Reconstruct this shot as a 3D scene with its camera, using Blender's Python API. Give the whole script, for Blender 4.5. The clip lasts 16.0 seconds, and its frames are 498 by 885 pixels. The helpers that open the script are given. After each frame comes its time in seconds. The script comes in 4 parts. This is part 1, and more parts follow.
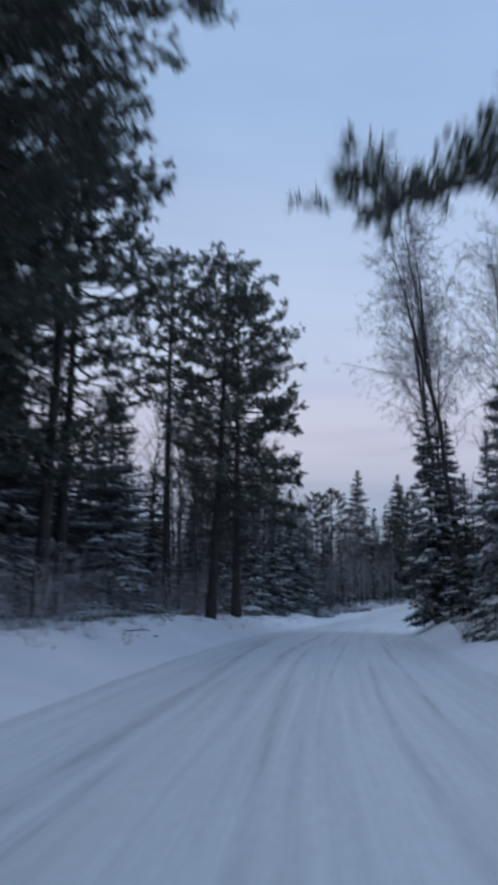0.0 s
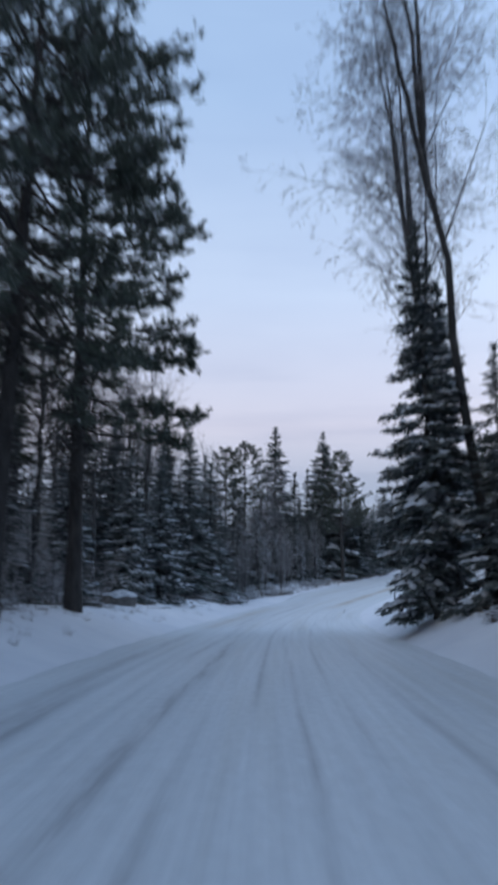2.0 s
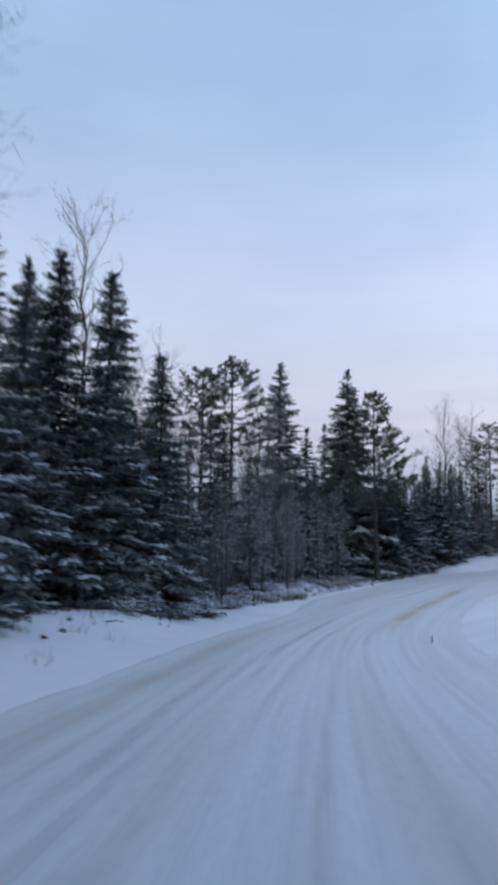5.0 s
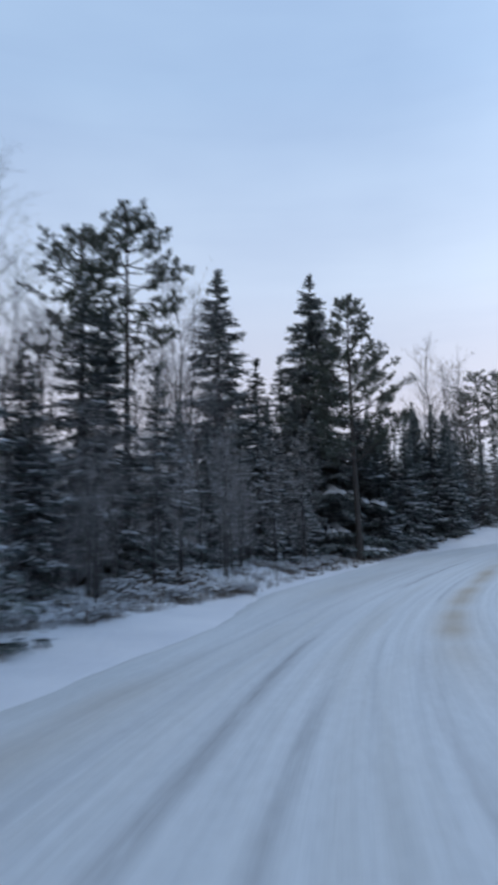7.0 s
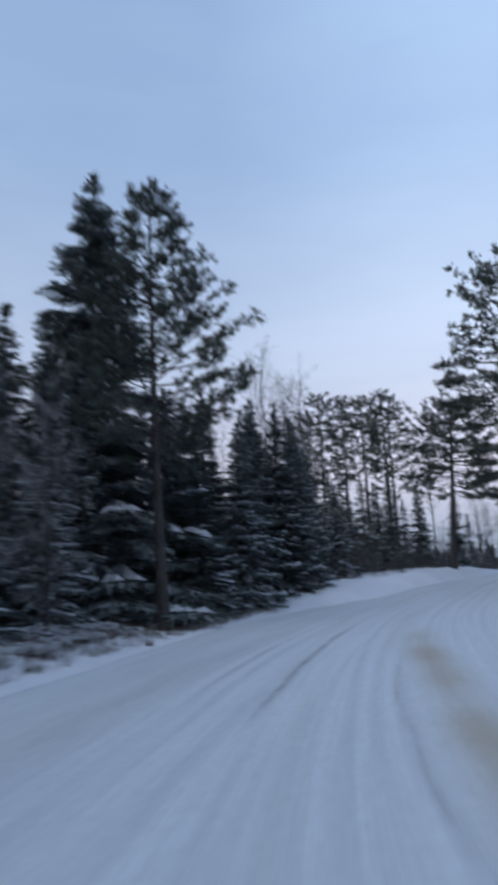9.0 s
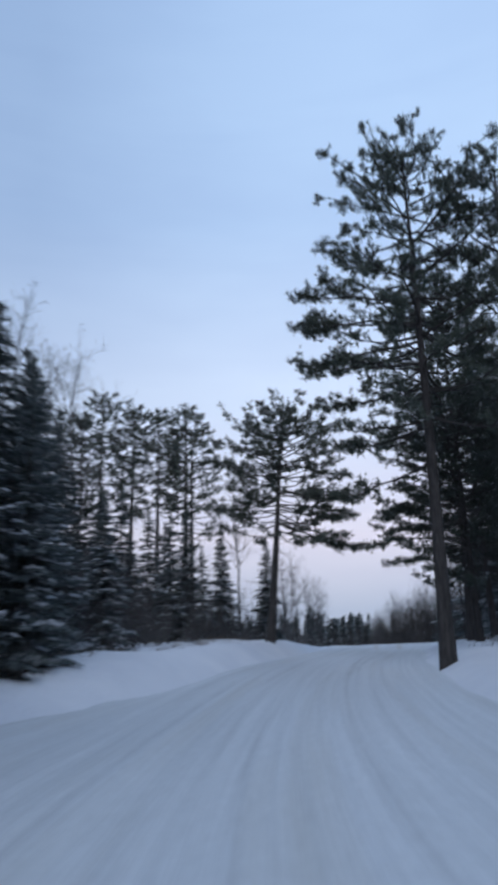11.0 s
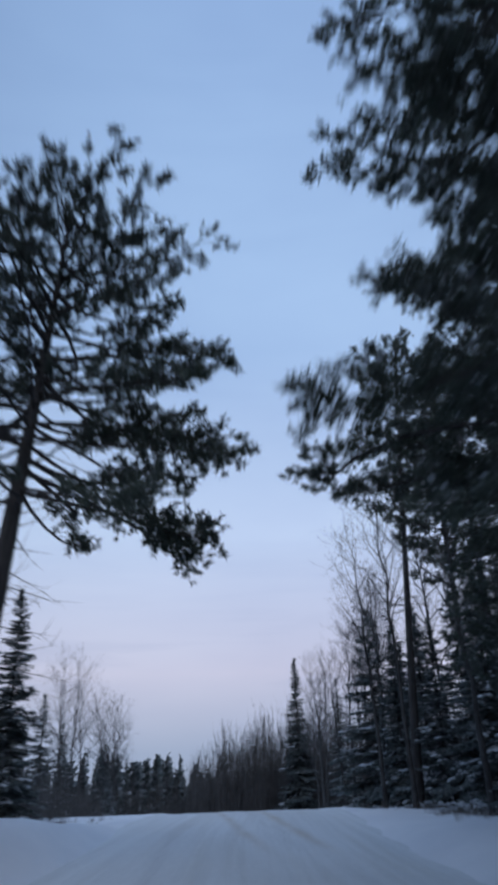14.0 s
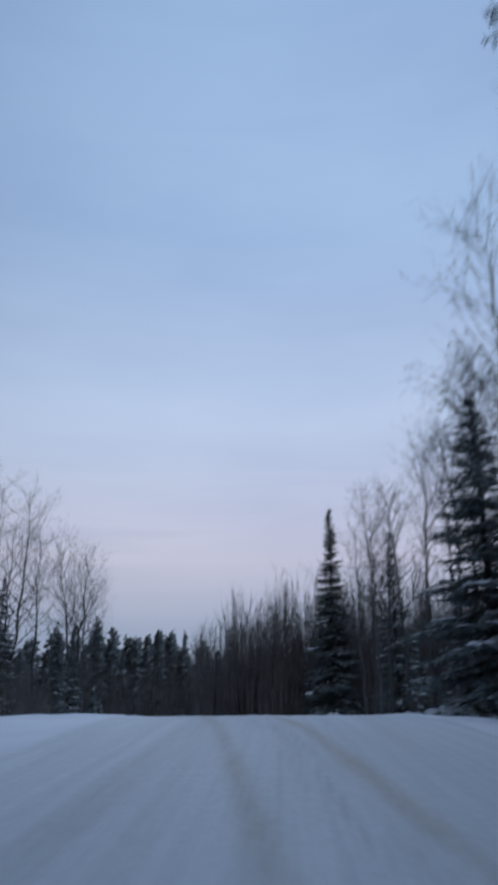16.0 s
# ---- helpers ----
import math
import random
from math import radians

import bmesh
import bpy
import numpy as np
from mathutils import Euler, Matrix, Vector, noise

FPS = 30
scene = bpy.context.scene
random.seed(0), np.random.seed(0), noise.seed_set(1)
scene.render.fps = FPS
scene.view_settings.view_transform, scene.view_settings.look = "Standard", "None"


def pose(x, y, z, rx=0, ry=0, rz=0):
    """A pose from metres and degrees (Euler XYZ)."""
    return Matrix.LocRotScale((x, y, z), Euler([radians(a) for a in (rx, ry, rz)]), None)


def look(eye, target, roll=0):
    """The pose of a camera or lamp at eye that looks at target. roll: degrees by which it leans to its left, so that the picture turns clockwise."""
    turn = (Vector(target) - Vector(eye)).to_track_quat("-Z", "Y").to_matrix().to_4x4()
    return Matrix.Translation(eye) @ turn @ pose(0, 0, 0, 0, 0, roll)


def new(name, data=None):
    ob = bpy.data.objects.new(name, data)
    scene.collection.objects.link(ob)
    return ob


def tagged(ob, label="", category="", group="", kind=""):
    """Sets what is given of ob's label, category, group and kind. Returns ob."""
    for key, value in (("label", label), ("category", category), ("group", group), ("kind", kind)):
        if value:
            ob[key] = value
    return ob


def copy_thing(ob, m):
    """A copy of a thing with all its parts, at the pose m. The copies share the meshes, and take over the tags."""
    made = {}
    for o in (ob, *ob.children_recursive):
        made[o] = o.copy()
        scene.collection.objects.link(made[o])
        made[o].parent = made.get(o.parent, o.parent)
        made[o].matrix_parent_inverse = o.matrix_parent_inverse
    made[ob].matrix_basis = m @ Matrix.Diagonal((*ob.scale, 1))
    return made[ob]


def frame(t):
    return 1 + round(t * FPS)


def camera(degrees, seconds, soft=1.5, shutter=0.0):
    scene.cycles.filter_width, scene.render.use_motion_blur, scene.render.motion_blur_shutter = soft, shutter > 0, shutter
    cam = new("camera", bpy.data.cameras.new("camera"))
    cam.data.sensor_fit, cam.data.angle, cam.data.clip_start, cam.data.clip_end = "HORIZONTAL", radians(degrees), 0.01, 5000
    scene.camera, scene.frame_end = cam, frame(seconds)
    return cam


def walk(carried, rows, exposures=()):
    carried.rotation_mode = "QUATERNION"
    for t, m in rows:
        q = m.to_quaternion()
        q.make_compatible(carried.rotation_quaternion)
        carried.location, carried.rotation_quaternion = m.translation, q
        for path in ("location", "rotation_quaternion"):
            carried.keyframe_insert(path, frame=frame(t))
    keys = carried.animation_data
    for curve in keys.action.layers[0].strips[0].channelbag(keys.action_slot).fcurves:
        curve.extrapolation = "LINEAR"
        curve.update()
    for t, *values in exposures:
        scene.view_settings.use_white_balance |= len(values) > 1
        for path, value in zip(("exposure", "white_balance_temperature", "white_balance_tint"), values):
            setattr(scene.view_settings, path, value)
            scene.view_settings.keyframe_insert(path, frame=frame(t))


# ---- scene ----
cam = camera(35.6, 16.0, 4.2, 0.75)
METRES, EYE, TILT, LEAN, TURN = 150.0, 1.45, 10.4, -0.7, 0.0
ROWS = [
    (0.0, 0.0, 0.0, 0.0, -0.0, 0.0, -0.0),
    (0.5, 0.0022, 0.0329, -0.0071, -1.97, -0.49, -0.03),
    (1.0, 0.005, 0.0654, -0.0139, -3.6, 0.15, -0.5),
    (1.5, 0.0083, 0.0961, -0.0203, -5.16, 0.5, -0.58),
    (2.0, 0.0123, 0.1302, -0.0274, -6.51, -1.15, -0.68),
    (2.5, 0.0163, 0.1619, -0.0338, -7.44, -2.27, -0.47),
    (3.0, 0.0203, 0.1917, -0.04, -8.05, -0.19, -0.61),
    (5.5, 0.0449, 0.3407, -0.0731, -5.85, -1.23, -1.05),
    (6.0, 0.0511, 0.3701, -0.0795, -6.01, -1.5, -0.51),
    (6.5, 0.0571, 0.3974, -0.0851, -7.03, -1.66, -0.01),
    (7.0, 0.0644, 0.4287, -0.0915, -9.42, -1.55, 0.46),
    (7.5, 0.0719, 0.4561, -0.0966, -12.42, -0.38, 1.05),
    (8.0, 0.0815, 0.4858, -0.1028, -14.9, 1.82, 0.56),
    (8.5, 0.0917, 0.5125, -0.1075, -17.8, 3.14, 0.33),
    (9.0, 0.1052, 0.544, -0.1129, -22.25, 3.28, -0.35),
    (9.5, 0.1181, 0.5695, -0.1169, -26.55, 2.87, -0.62),
    (10.0, 0.1337, 0.5974, -0.1204, -29.93, 4.74, -1.75),
    (12.5, 0.2295, 0.7218, -0.1341, -47.36, 15.2, -6.12),
    (13.0, 0.2506, 0.7436, -0.1354, -48.63, 17.41, -5.85),
    (13.5, 0.271, 0.7634, -0.1368, -50.17, 18.57, -5.63),
    (14.0, 0.2947, 0.7849, -0.1385, -51.81, 19.94, -5.93),
    (14.5, 0.318, 0.8049, -0.14, -52.76, 20.32, -6.67),
    (15.0, 0.3415, 0.8243, -0.1421, -53.02, 17.82, -6.98),
    (15.5, 0.3658, 0.8431, -0.144, -52.56, 14.94, -7.67),
    (16.0, 0.3897, 0.8618, -0.1459, -50.92, 11.99, -7.35),
]
EXPOSURES = [(0.0, -0.03, 6480, 10), (1.0, 0.12, 6480, 10), (2.5, 0.16, 6550, 9), (3.0, 0.08, 6420, 10), (5.5, 0.12, 6700, 9), (7.0, 0.16, 6750, 8), (8.3, 0.12, 6650, 9), (9.0, -0.12, 6450, 10), (9.5, 0.12, 6800, 11), (10.0, 0.08, 6550, 10),
             (12.5, -0.27, 6400, 10), (13.5, -0.35, 6150, 10), (14.5, -0.42, 6100, 10), (15.0, -0.44, 6100, 10), (16.0, -0.5, 6250, 10)]
walk(cam, [(t, pose(0, 0, EYE, TILT, LEAN, TURN) @ pose(METRES * x, METRES * y, METRES * z, 90 + pitch, roll, yaw)) for t, x, y, z, yaw, pitch, roll in ROWS], EXPOSURES)

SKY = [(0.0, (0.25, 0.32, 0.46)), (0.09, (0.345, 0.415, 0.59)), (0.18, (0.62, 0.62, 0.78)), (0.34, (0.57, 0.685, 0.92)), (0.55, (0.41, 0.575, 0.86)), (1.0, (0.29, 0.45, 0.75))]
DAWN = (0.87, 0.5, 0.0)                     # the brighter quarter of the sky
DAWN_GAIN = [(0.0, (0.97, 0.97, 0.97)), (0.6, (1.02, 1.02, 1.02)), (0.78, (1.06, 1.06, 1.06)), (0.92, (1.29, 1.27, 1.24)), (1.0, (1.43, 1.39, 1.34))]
SUN_POWER = 0.45

# ---- world and light ----
world = bpy.data.worlds.new("winter_dusk_sky")
scene.world = world
world.use_nodes = True
wn, wl = world.node_tree.nodes, world.node_tree.links
wn.clear()


def wnode(kind, **inputs):
    n = wn.new(kind)
    for key, value in inputs.items():
        n.inputs[key.replace("_", " ")].default_value = value
    return n


def ramp_of(node, stops):
    e = node.color_ramp.elements
    while len(e) < len(stops):
        e.new(0.5)
    for el, (p, c) in zip(e, stops):
        el.position, el.color = p, (*c, 1)


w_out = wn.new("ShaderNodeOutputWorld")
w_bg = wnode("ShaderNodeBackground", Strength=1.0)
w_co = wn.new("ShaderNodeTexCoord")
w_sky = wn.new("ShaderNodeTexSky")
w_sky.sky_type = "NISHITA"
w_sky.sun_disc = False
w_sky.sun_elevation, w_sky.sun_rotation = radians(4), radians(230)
w_sep = wn.new("ShaderNodeSeparateXYZ")
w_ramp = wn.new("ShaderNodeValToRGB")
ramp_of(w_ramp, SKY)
w_map = wn.new("ShaderNodeMapping")
w_map.inputs["Scale"].default_value = (1.0, 1.0, 3.0)
w_noise = wnode("ShaderNodeTexNoise", Scale=1.6, Detail=4.0, Roughness=0.55)
w_cl = wn.new("ShaderNodeValToRGB")
ramp_of(w_cl, [(0.36, (0.90, 0.91, 0.94)), (0.64, (1.03, 1.03, 1.02))])
w_dot = wn.new("ShaderNodeVectorMath")
w_dot.operation = "DOT_PRODUCT"
w_dot.inputs[1].default_value = DAWN
w_side = wn.new("ShaderNodeValToRGB")
ramp_of(w_side, DAWN_GAIN)
w_gain = wn.new("ShaderNodeMixRGB")
w_gain.blend_type = "MULTIPLY"
w_gain.inputs[0].default_value = 1.0
w_mul = wn.new("ShaderNodeMixRGB")
w_mul.blend_type = "MULTIPLY"
w_mul.inputs[0].default_value = 1.0
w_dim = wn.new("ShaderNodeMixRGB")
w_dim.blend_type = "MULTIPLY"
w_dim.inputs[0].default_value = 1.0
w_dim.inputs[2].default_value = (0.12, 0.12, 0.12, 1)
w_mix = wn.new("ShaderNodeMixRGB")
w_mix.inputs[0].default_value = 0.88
wl.new(w_co.outputs["Generated"], w_sep.inputs[0])
wl.new(w_sep.outputs["Z"], w_ramp.inputs[0])
wl.new(w_co.outputs["Generated"], w_map.inputs[0])
wl.new(w_map.outputs[0], w_noise.inputs["Vector"])
wl.new(w_noise.outputs[0], w_cl.inputs[0])
w_flat = wn.new("ShaderNodeVectorMath")
w_flat.operation = "MULTIPLY"
w_flat.inputs[1].default_value = (1, 1, 0)
w_unit = wn.new("ShaderNodeVectorMath")
w_unit.operation = "NORMALIZE"
wl.new(w_co.outputs["Generated"], w_flat.inputs[0])
wl.new(w_flat.outputs[0], w_unit.inputs[0])
wl.new(w_unit.outputs[0], w_dot.inputs[0])
wl.new(w_dot.outputs["Value"], w_side.inputs[0])
wl.new(w_ramp.outputs[0], w_gain.inputs[1])
wl.new(w_side.outputs[0], w_gain.inputs[2])
w_band = wn.new("ShaderNodeMapping")
w_band.inputs["Scale"].default_value = (1.3, 1.3, 15.0)
w_streak = wnode("ShaderNodeTexNoise", Scale=1.5, Detail=5.0, Roughness=0.55)
w_veil = wn.new("ShaderNodeValToRGB")
ramp_of(w_veil, [(0.50, (1.01, 1.01, 1.01)), (0.70, (0.82, 0.85, 0.90))])
w_bands = wn.new("ShaderNodeMixRGB")
w_bands.blend_type = "MULTIPLY"
w_bands.inputs[0].default_value = 1.0
wl.new(w_co.outputs["Generated"], w_band.inputs[0])
wl.new(w_band.outputs[0], w_streak.inputs["Vector"])
wl.new(w_streak.outputs[0], w_veil.inputs[0])
w_low = wn.new("ShaderNodeValToRGB")
ramp_of(w_low, [(0.12, (1, 1, 1)), (0.32, (0.18, 0.18, 0.18))])
wl.new(w_sep.outputs["Z"], w_low.inputs[0])
wl.new(w_low.outputs[0], w_bands.inputs[0])
wl.new(w_gain.outputs[0], w_bands.inputs[1])
wl.new(w_veil.outputs[0], w_bands.inputs[2])
wl.new(w_bands.outputs[0], w_mul.inputs[1])
wl.new(w_cl.outputs[0], w_mul.inputs[2])
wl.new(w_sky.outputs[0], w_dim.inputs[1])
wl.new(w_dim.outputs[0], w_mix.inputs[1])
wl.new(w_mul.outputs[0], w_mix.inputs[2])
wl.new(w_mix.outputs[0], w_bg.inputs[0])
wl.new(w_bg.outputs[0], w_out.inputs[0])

sun = new("sun", bpy.data.lights.new("sun", "SUN"))
sun.data.energy, sun.data.angle, sun.data.color = SUN_POWER, radians(40), (1.0, 0.93, 0.88)
sun.matrix_world = look((-30, -30, 40), (0, 0, 0))


# ---- materials ----
def material(name, build):
    m = bpy.data.materials.new(name)
    m.use_nodes = True
    t = m.node_tree
    build(t, t.nodes["Principled BSDF"])
    return m


def mapped(t, scale, stretch=(1, 1, 1), source="Object"):
    co, mp = t.nodes.new("ShaderNodeTexCoord"), t.nodes.new("ShaderNodeMapping")
    mp.inputs["Scale"].default_value = [scale * s for s in stretch]
    t.links.new(co.outputs[source], mp.inputs[0])
    return mp.outputs[0]


def noisy(t, vec, scale=1.0, detail=5.0, rough=0.6):
    n = t.nodes.new("ShaderNodeTexNoise")
    n.inputs["Scale"].default_value, n.inputs["Detail"].default_value, n.inputs["Roughness"].default_value = scale, detail, rough
    t.links.new(vec, n.inputs["Vector"])
    return n.outputs[0]


def ramped(t, fac, stops):
    r = t.nodes.new("ShaderNodeValToRGB")
    ramp_of(r, stops)
    t.links.new(fac, r.inputs[0])
    return r.outputs[0]


def mixed(t, fac, a, b, mode="MIX"):
    m = t.nodes.new("ShaderNodeMixRGB")
    m.blend_type = mode
    for sock, val in zip(m.inputs, (fac, a, b)):
        if hasattr(val, "links"):
            t.links.new(val, sock)
        elif isinstance(val, (int, float)):
            sock.default_value = val
        else:
            sock.default_value = (*val, 1)
    return m.outputs[0]


def bumped(t, p, fac, strength, distance):
    b = t.nodes.new("ShaderNodeBump")
    b.inputs["Strength"].default_value, b.inputs["Distance"].default_value = strength, distance
    t.links.new(fac, b.inputs["Height"])
    t.links.new(b.outputs[0], p.inputs["Normal"])


def snow_ground(t, p):
    v = mapped(t, 1.0)
    big, fine = noisy(t, v, 0.35, 6, 0.6), noisy(t, v, 6.0, 6, 0.65)
    c = ramped(t, big, [(0.3, (0.74, 0.77, 0.82)), (0.7, (0.86, 0.88, 0.91))])
    speck = ramped(t, noisy(t, v, 3.2, 8, 0.75), [(0.66, (0, 0, 0)), (0.74, (1, 1, 1))])
    t.links.new(mixed(t, mixed(t, 0.35, (0, 0, 0), speck), c, (0.40, 0.36, 0.31)), p.inputs["Base Color"])
    p.inputs["Roughness"].default_value = 0.75
    bumped(t, p, fine, 0.5, 0.06)


def snow_road(t, p):
    uv = mapped(t, 1.0, source="UV")
    lanes = t.nodes.new("ShaderNodeMapping")
    lanes.inputs["Scale"].default_value = (3.2, 0.05, 1)
    t.links.new(uv, lanes.inputs[0])
    wide = t.nodes.new("ShaderNodeMapping")
    wide.inputs["Scale"].default_value = (0.8, 0.03, 1)
    t.links.new(uv, wide.inputs[0])
    streak = noisy(t, lanes.outputs[0], 1.6, 5, 0.6)
    patch = noisy(t, wide.outputs[0], 1.3, 4, 0.6)
    c = ramped(t, streak, [(0.32, (0.655, 0.695, 0.72)), (0.52, (0.72, 0.76, 0.785)), (0.70, (0.765, 0.805, 0.83))])
    dirt = ramped(t, patch, [(0.50, (0, 0, 0)), (0.72, (1, 1, 1))])
    c = mixed(t, mixed(t, 0.45, (0, 0, 0), dirt), c, (0.56, 0.555, 0.51))
    grain = ramped(t, noisy(t, mapped(t, 1.0), 9.0, 6, 0.7), [(0.3, (0.88, 0.88, 0.88)), (0.7, (1.05, 1.05, 1.05))])
    rut = t.nodes.new("ShaderNodeAttribute")
    rut.attribute_name = "rut"
    smear = t.nodes.new("ShaderNodeMapping")
    smear.inputs["Scale"].default_value = (5.0, 0.45, 1)
    t.links.new(uv, smear.inputs[0])
    broken = ramped(t, noisy(t, smear.outputs[0], 1.0, 5, 0.65), [(0.36, (0.35, 0.35, 0.35)), (0.62, (1, 1, 1))])
    c = mixed(t, mixed(t, 1.0, rut.outputs["Fac"], broken, "MULTIPLY"), c, (0.24, 0.245, 0.26))
    # dimmer light past the bend, put into the snow's colour
    painted_dim = t.nodes.new("ShaderNodeAttribute")
    painted_dim.attribute_name = "painted_dim"
    c = mixed(t, painted_dim.outputs["Fac"], c, (0.32, 0.35, 0.375))
    sand = t.nodes.new("ShaderNodeAttribute")
    sand.attribute_name = "sand"
    c = mixed(t, sand.outputs["Fac"], c, (0.47, 0.39, 0.285))
    t.links.new(mixed(t, 1.0, c, grain, "MULTIPLY"), p.inputs["Base Color"])
    p.inputs["Roughness"].default_value = 0.6
    bumped(t, p, noisy(t, lanes.outputs[0], 5.0, 5, 0.6), 0.2, 0.02)


def plain(a, b, scale, rough, bump=0.0, stretch=(1, 1, 1), per_object=0.25):
    def build(t, p):
        v = mapped(t, scale, stretch)
        c = ramped(t, noisy(t, v), [(0.3, a), (0.7, b)])
        info = t.nodes.new("ShaderNodeObjectInfo")
        shade = ramped(t, info.outputs["Random"], [(0.0, (1 - per_object,) * 3), (1.0, (1 + per_object,) * 3)])
        t.links.new(mixed(t, 1.0, c, shade, "MULTIPLY"), p.inputs["Base Color"])
        p.inputs["Roughness"].default_value = rough
        p.inputs["Specular IOR Level"].default_value = 0.2
        if bump:
            bumped(t, p, noisy(t, v, 2.0), 0.6, bump)
    return build


def frosted(a, b, frost, amount):
    """Needles, with rime on part of them."""
    def build(t, p):
        v = mapped(t, 1.2)
        c = ramped(t, noisy(t, v), [(0.3, a), (0.7, b)])
        info = t.nodes.new("ShaderNodeObjectInfo")
        isle = t.nodes.new("ShaderNodeNewGeometry")
        rime = ramped(t, isle.outputs["Random Per Island"], [(1 - amount, (0, 0, 0)), (1.0, (1, 1, 1))])
        rime = mixed(t, 1.0, rime, ramped(t, noisy(t, v, 0.8, 3), [(0.35, (0.1, 0.1, 0.1)), (0.65, (0.9, 0.9, 0.9))]), "MULTIPLY")
        c = mixed(t, rime, c, frost)
        shade = ramped(t, info.outputs["Random"], [(0.0, (0.7,) * 3), (1.0, (1.25,) * 3)])
        t.links.new(mixed(t, 1.0, c, shade, "MULTIPLY"), p.inputs["Base Color"])
        p.inputs["Roughness"].default_value = 0.75
        p.inputs["Specular IOR Level"].default_value = 0.15
    return build


M_SNOW = material("snow_cover", snow_ground)
M_ROAD = material("packed_snow", snow_road)
M_BARK = material("pine_bark", plain((0.030, 0.029, 0.0285), (0.078, 0.072, 0.069), 3.0, 0.9, 0.03, (3, 3, 0.6)))
M_DARK = material("spruce_bark", plain((0.03, 0.028, 0.026), (0.09, 0.082, 0.076), 4.0, 0.9, 0.02, (3, 3, 0.6)))
M_PALE = material("aspen_bark", plain((0.034, 0.034, 0.034), (0.098, 0.096, 0.094), 3.0, 0.85, 0.01, (1, 1, 0.5)))
M_TWIG = material("frosted_twigs", plain((0.085, 0.081, 0.084), (0.21, 0.204, 0.21), 2.0, 0.85))
M_PINE = material("pine_needles", frosted((0.042, 0.056, 0.046), (0.100, 0.120, 0.094), (0.28, 0.30, 0.315), 0.36))
M_FIR = material("spruce_needles", frosted((0.048, 0.064, 0.061), (0.106, 0.132, 0.125), (0.46, 0.49, 0.51), 0.80))
M_FROST = material("rimed_saplings", plain((0.18, 0.175, 0.18), (0.46, 0.455, 0.465), 2.0, 0.85))
M_CAP = material("branch_snow", plain((0.36, 0.39, 0.42), (0.66, 0.69, 0.73), 5.0, 0.8, per_object=0.08))
M_FAR = material("grey_woods", plain((0.062, 0.060, 0.061), (0.165, 0.160, 0.158), 0.6, 0.9))
M_ROCK = material("granite", plain((0.10, 0.10, 0.10), (0.26, 0.25, 0.24), 4.0, 0.9, 0.03))
M_BRUSH = material("dry_brush", plain((0.09, 0.075, 0.06), (0.24, 0.20, 0.165), 3.0, 0.9))

# ---- ground and road ----
STATIONS = np.array([
    (-6.0, -90, 1.5), (-3.5, -45, 0.9), (-1.2, -15, 0.35), (0.0, 0.0, 0.0), (0.75, 10.0, -0.27), (1.85, 20.0, -0.48), (3.05, 29.4, -0.68),
    (4.7, 40.0, -1.0), (6.75, 52.2, -1.45), (8.6, 60.9, -1.70), (10.8, 69.9, -1.82), (13.8, 78.5, -1.82), (17.7, 87.2, -1.6),
    (23.2, 96.3, -1.0), (28.9, 104.0, -0.35), (34.4, 110.1, 0.2), (40.6, 116.3, 0.98), (47.7, 122.5, 1.70), (54.85, 128.3, 2.25),
    (62.4, 134.3, 2.95), (70.5, 140.2, 3.62), (75.0, 143.8, 3.90), (80.0, 148.0, 3.85), (86.0, 153.5, 3.2), (91.5, 161.5, 2.3), (94.5, 172.0, 1.3), (94.0, 186.0, 0.3), (88.0, 204.0, -1.0), (70.0, 240.0, -3.0), (30.0, 300.0, -4.0)])


def centreline():
    seg = np.r_[0, np.cumsum(np.hypot(*np.diff(STATIONS[:, :2], axis=0).T))]
    s = np.arange(0, seg[-1], 0.5)
    line = np.stack([np.interp(s, seg, STATIONS[:, i]) for i in range(3)], 1)
    k = np.exp(-0.5 * (np.arange(-16, 17) / 7.0) ** 2)
    k /= k.sum()
    padded = np.vstack([line[0] - (line[16] - line[0]) * np.arange(16, 0, -1)[:, None] / 16, line, line[-1] + (line[-1] - line[-17]) * np.arange(1, 17)[:, None] / 16])
    return s, np.stack([np.convolve(padded[:, i], k, "valid") for i in range(3)], 1)


S, LINE = centreline()
TAN = np.gradient(LINE[:, :2], axis=0)
TAN /= np.linalg.norm(TAN, axis=1)[:, None]
NORM = np.stack([TAN[:, 1], -TAN[:, 0]], 1)     # to the right of travel


START = S[np.hypot(LINE[:, 0], LINE[:, 1]).argmin()]     # the station where the drive begins


def step(a, b, v):
    u = np.clip((v - a) / (b - a), 0, 1)
    return u * u * (3 - 2 * u)


def rolling(x, y):
    return (0.10 * np.sin(0.31 * x + 1.3 * np.sin(0.17 * y)) * np.cos(0.27 * y + 0.8) + 0.05 * np.sin(0.9 * x + 0.5 * y) * np.sin(0.8 * y - 0.3 * x + 1.0)
            + 0.025 * np.sin(2.3 * x - 1.1 * y) * np.sin(2.0 * y + 0.7 * x))


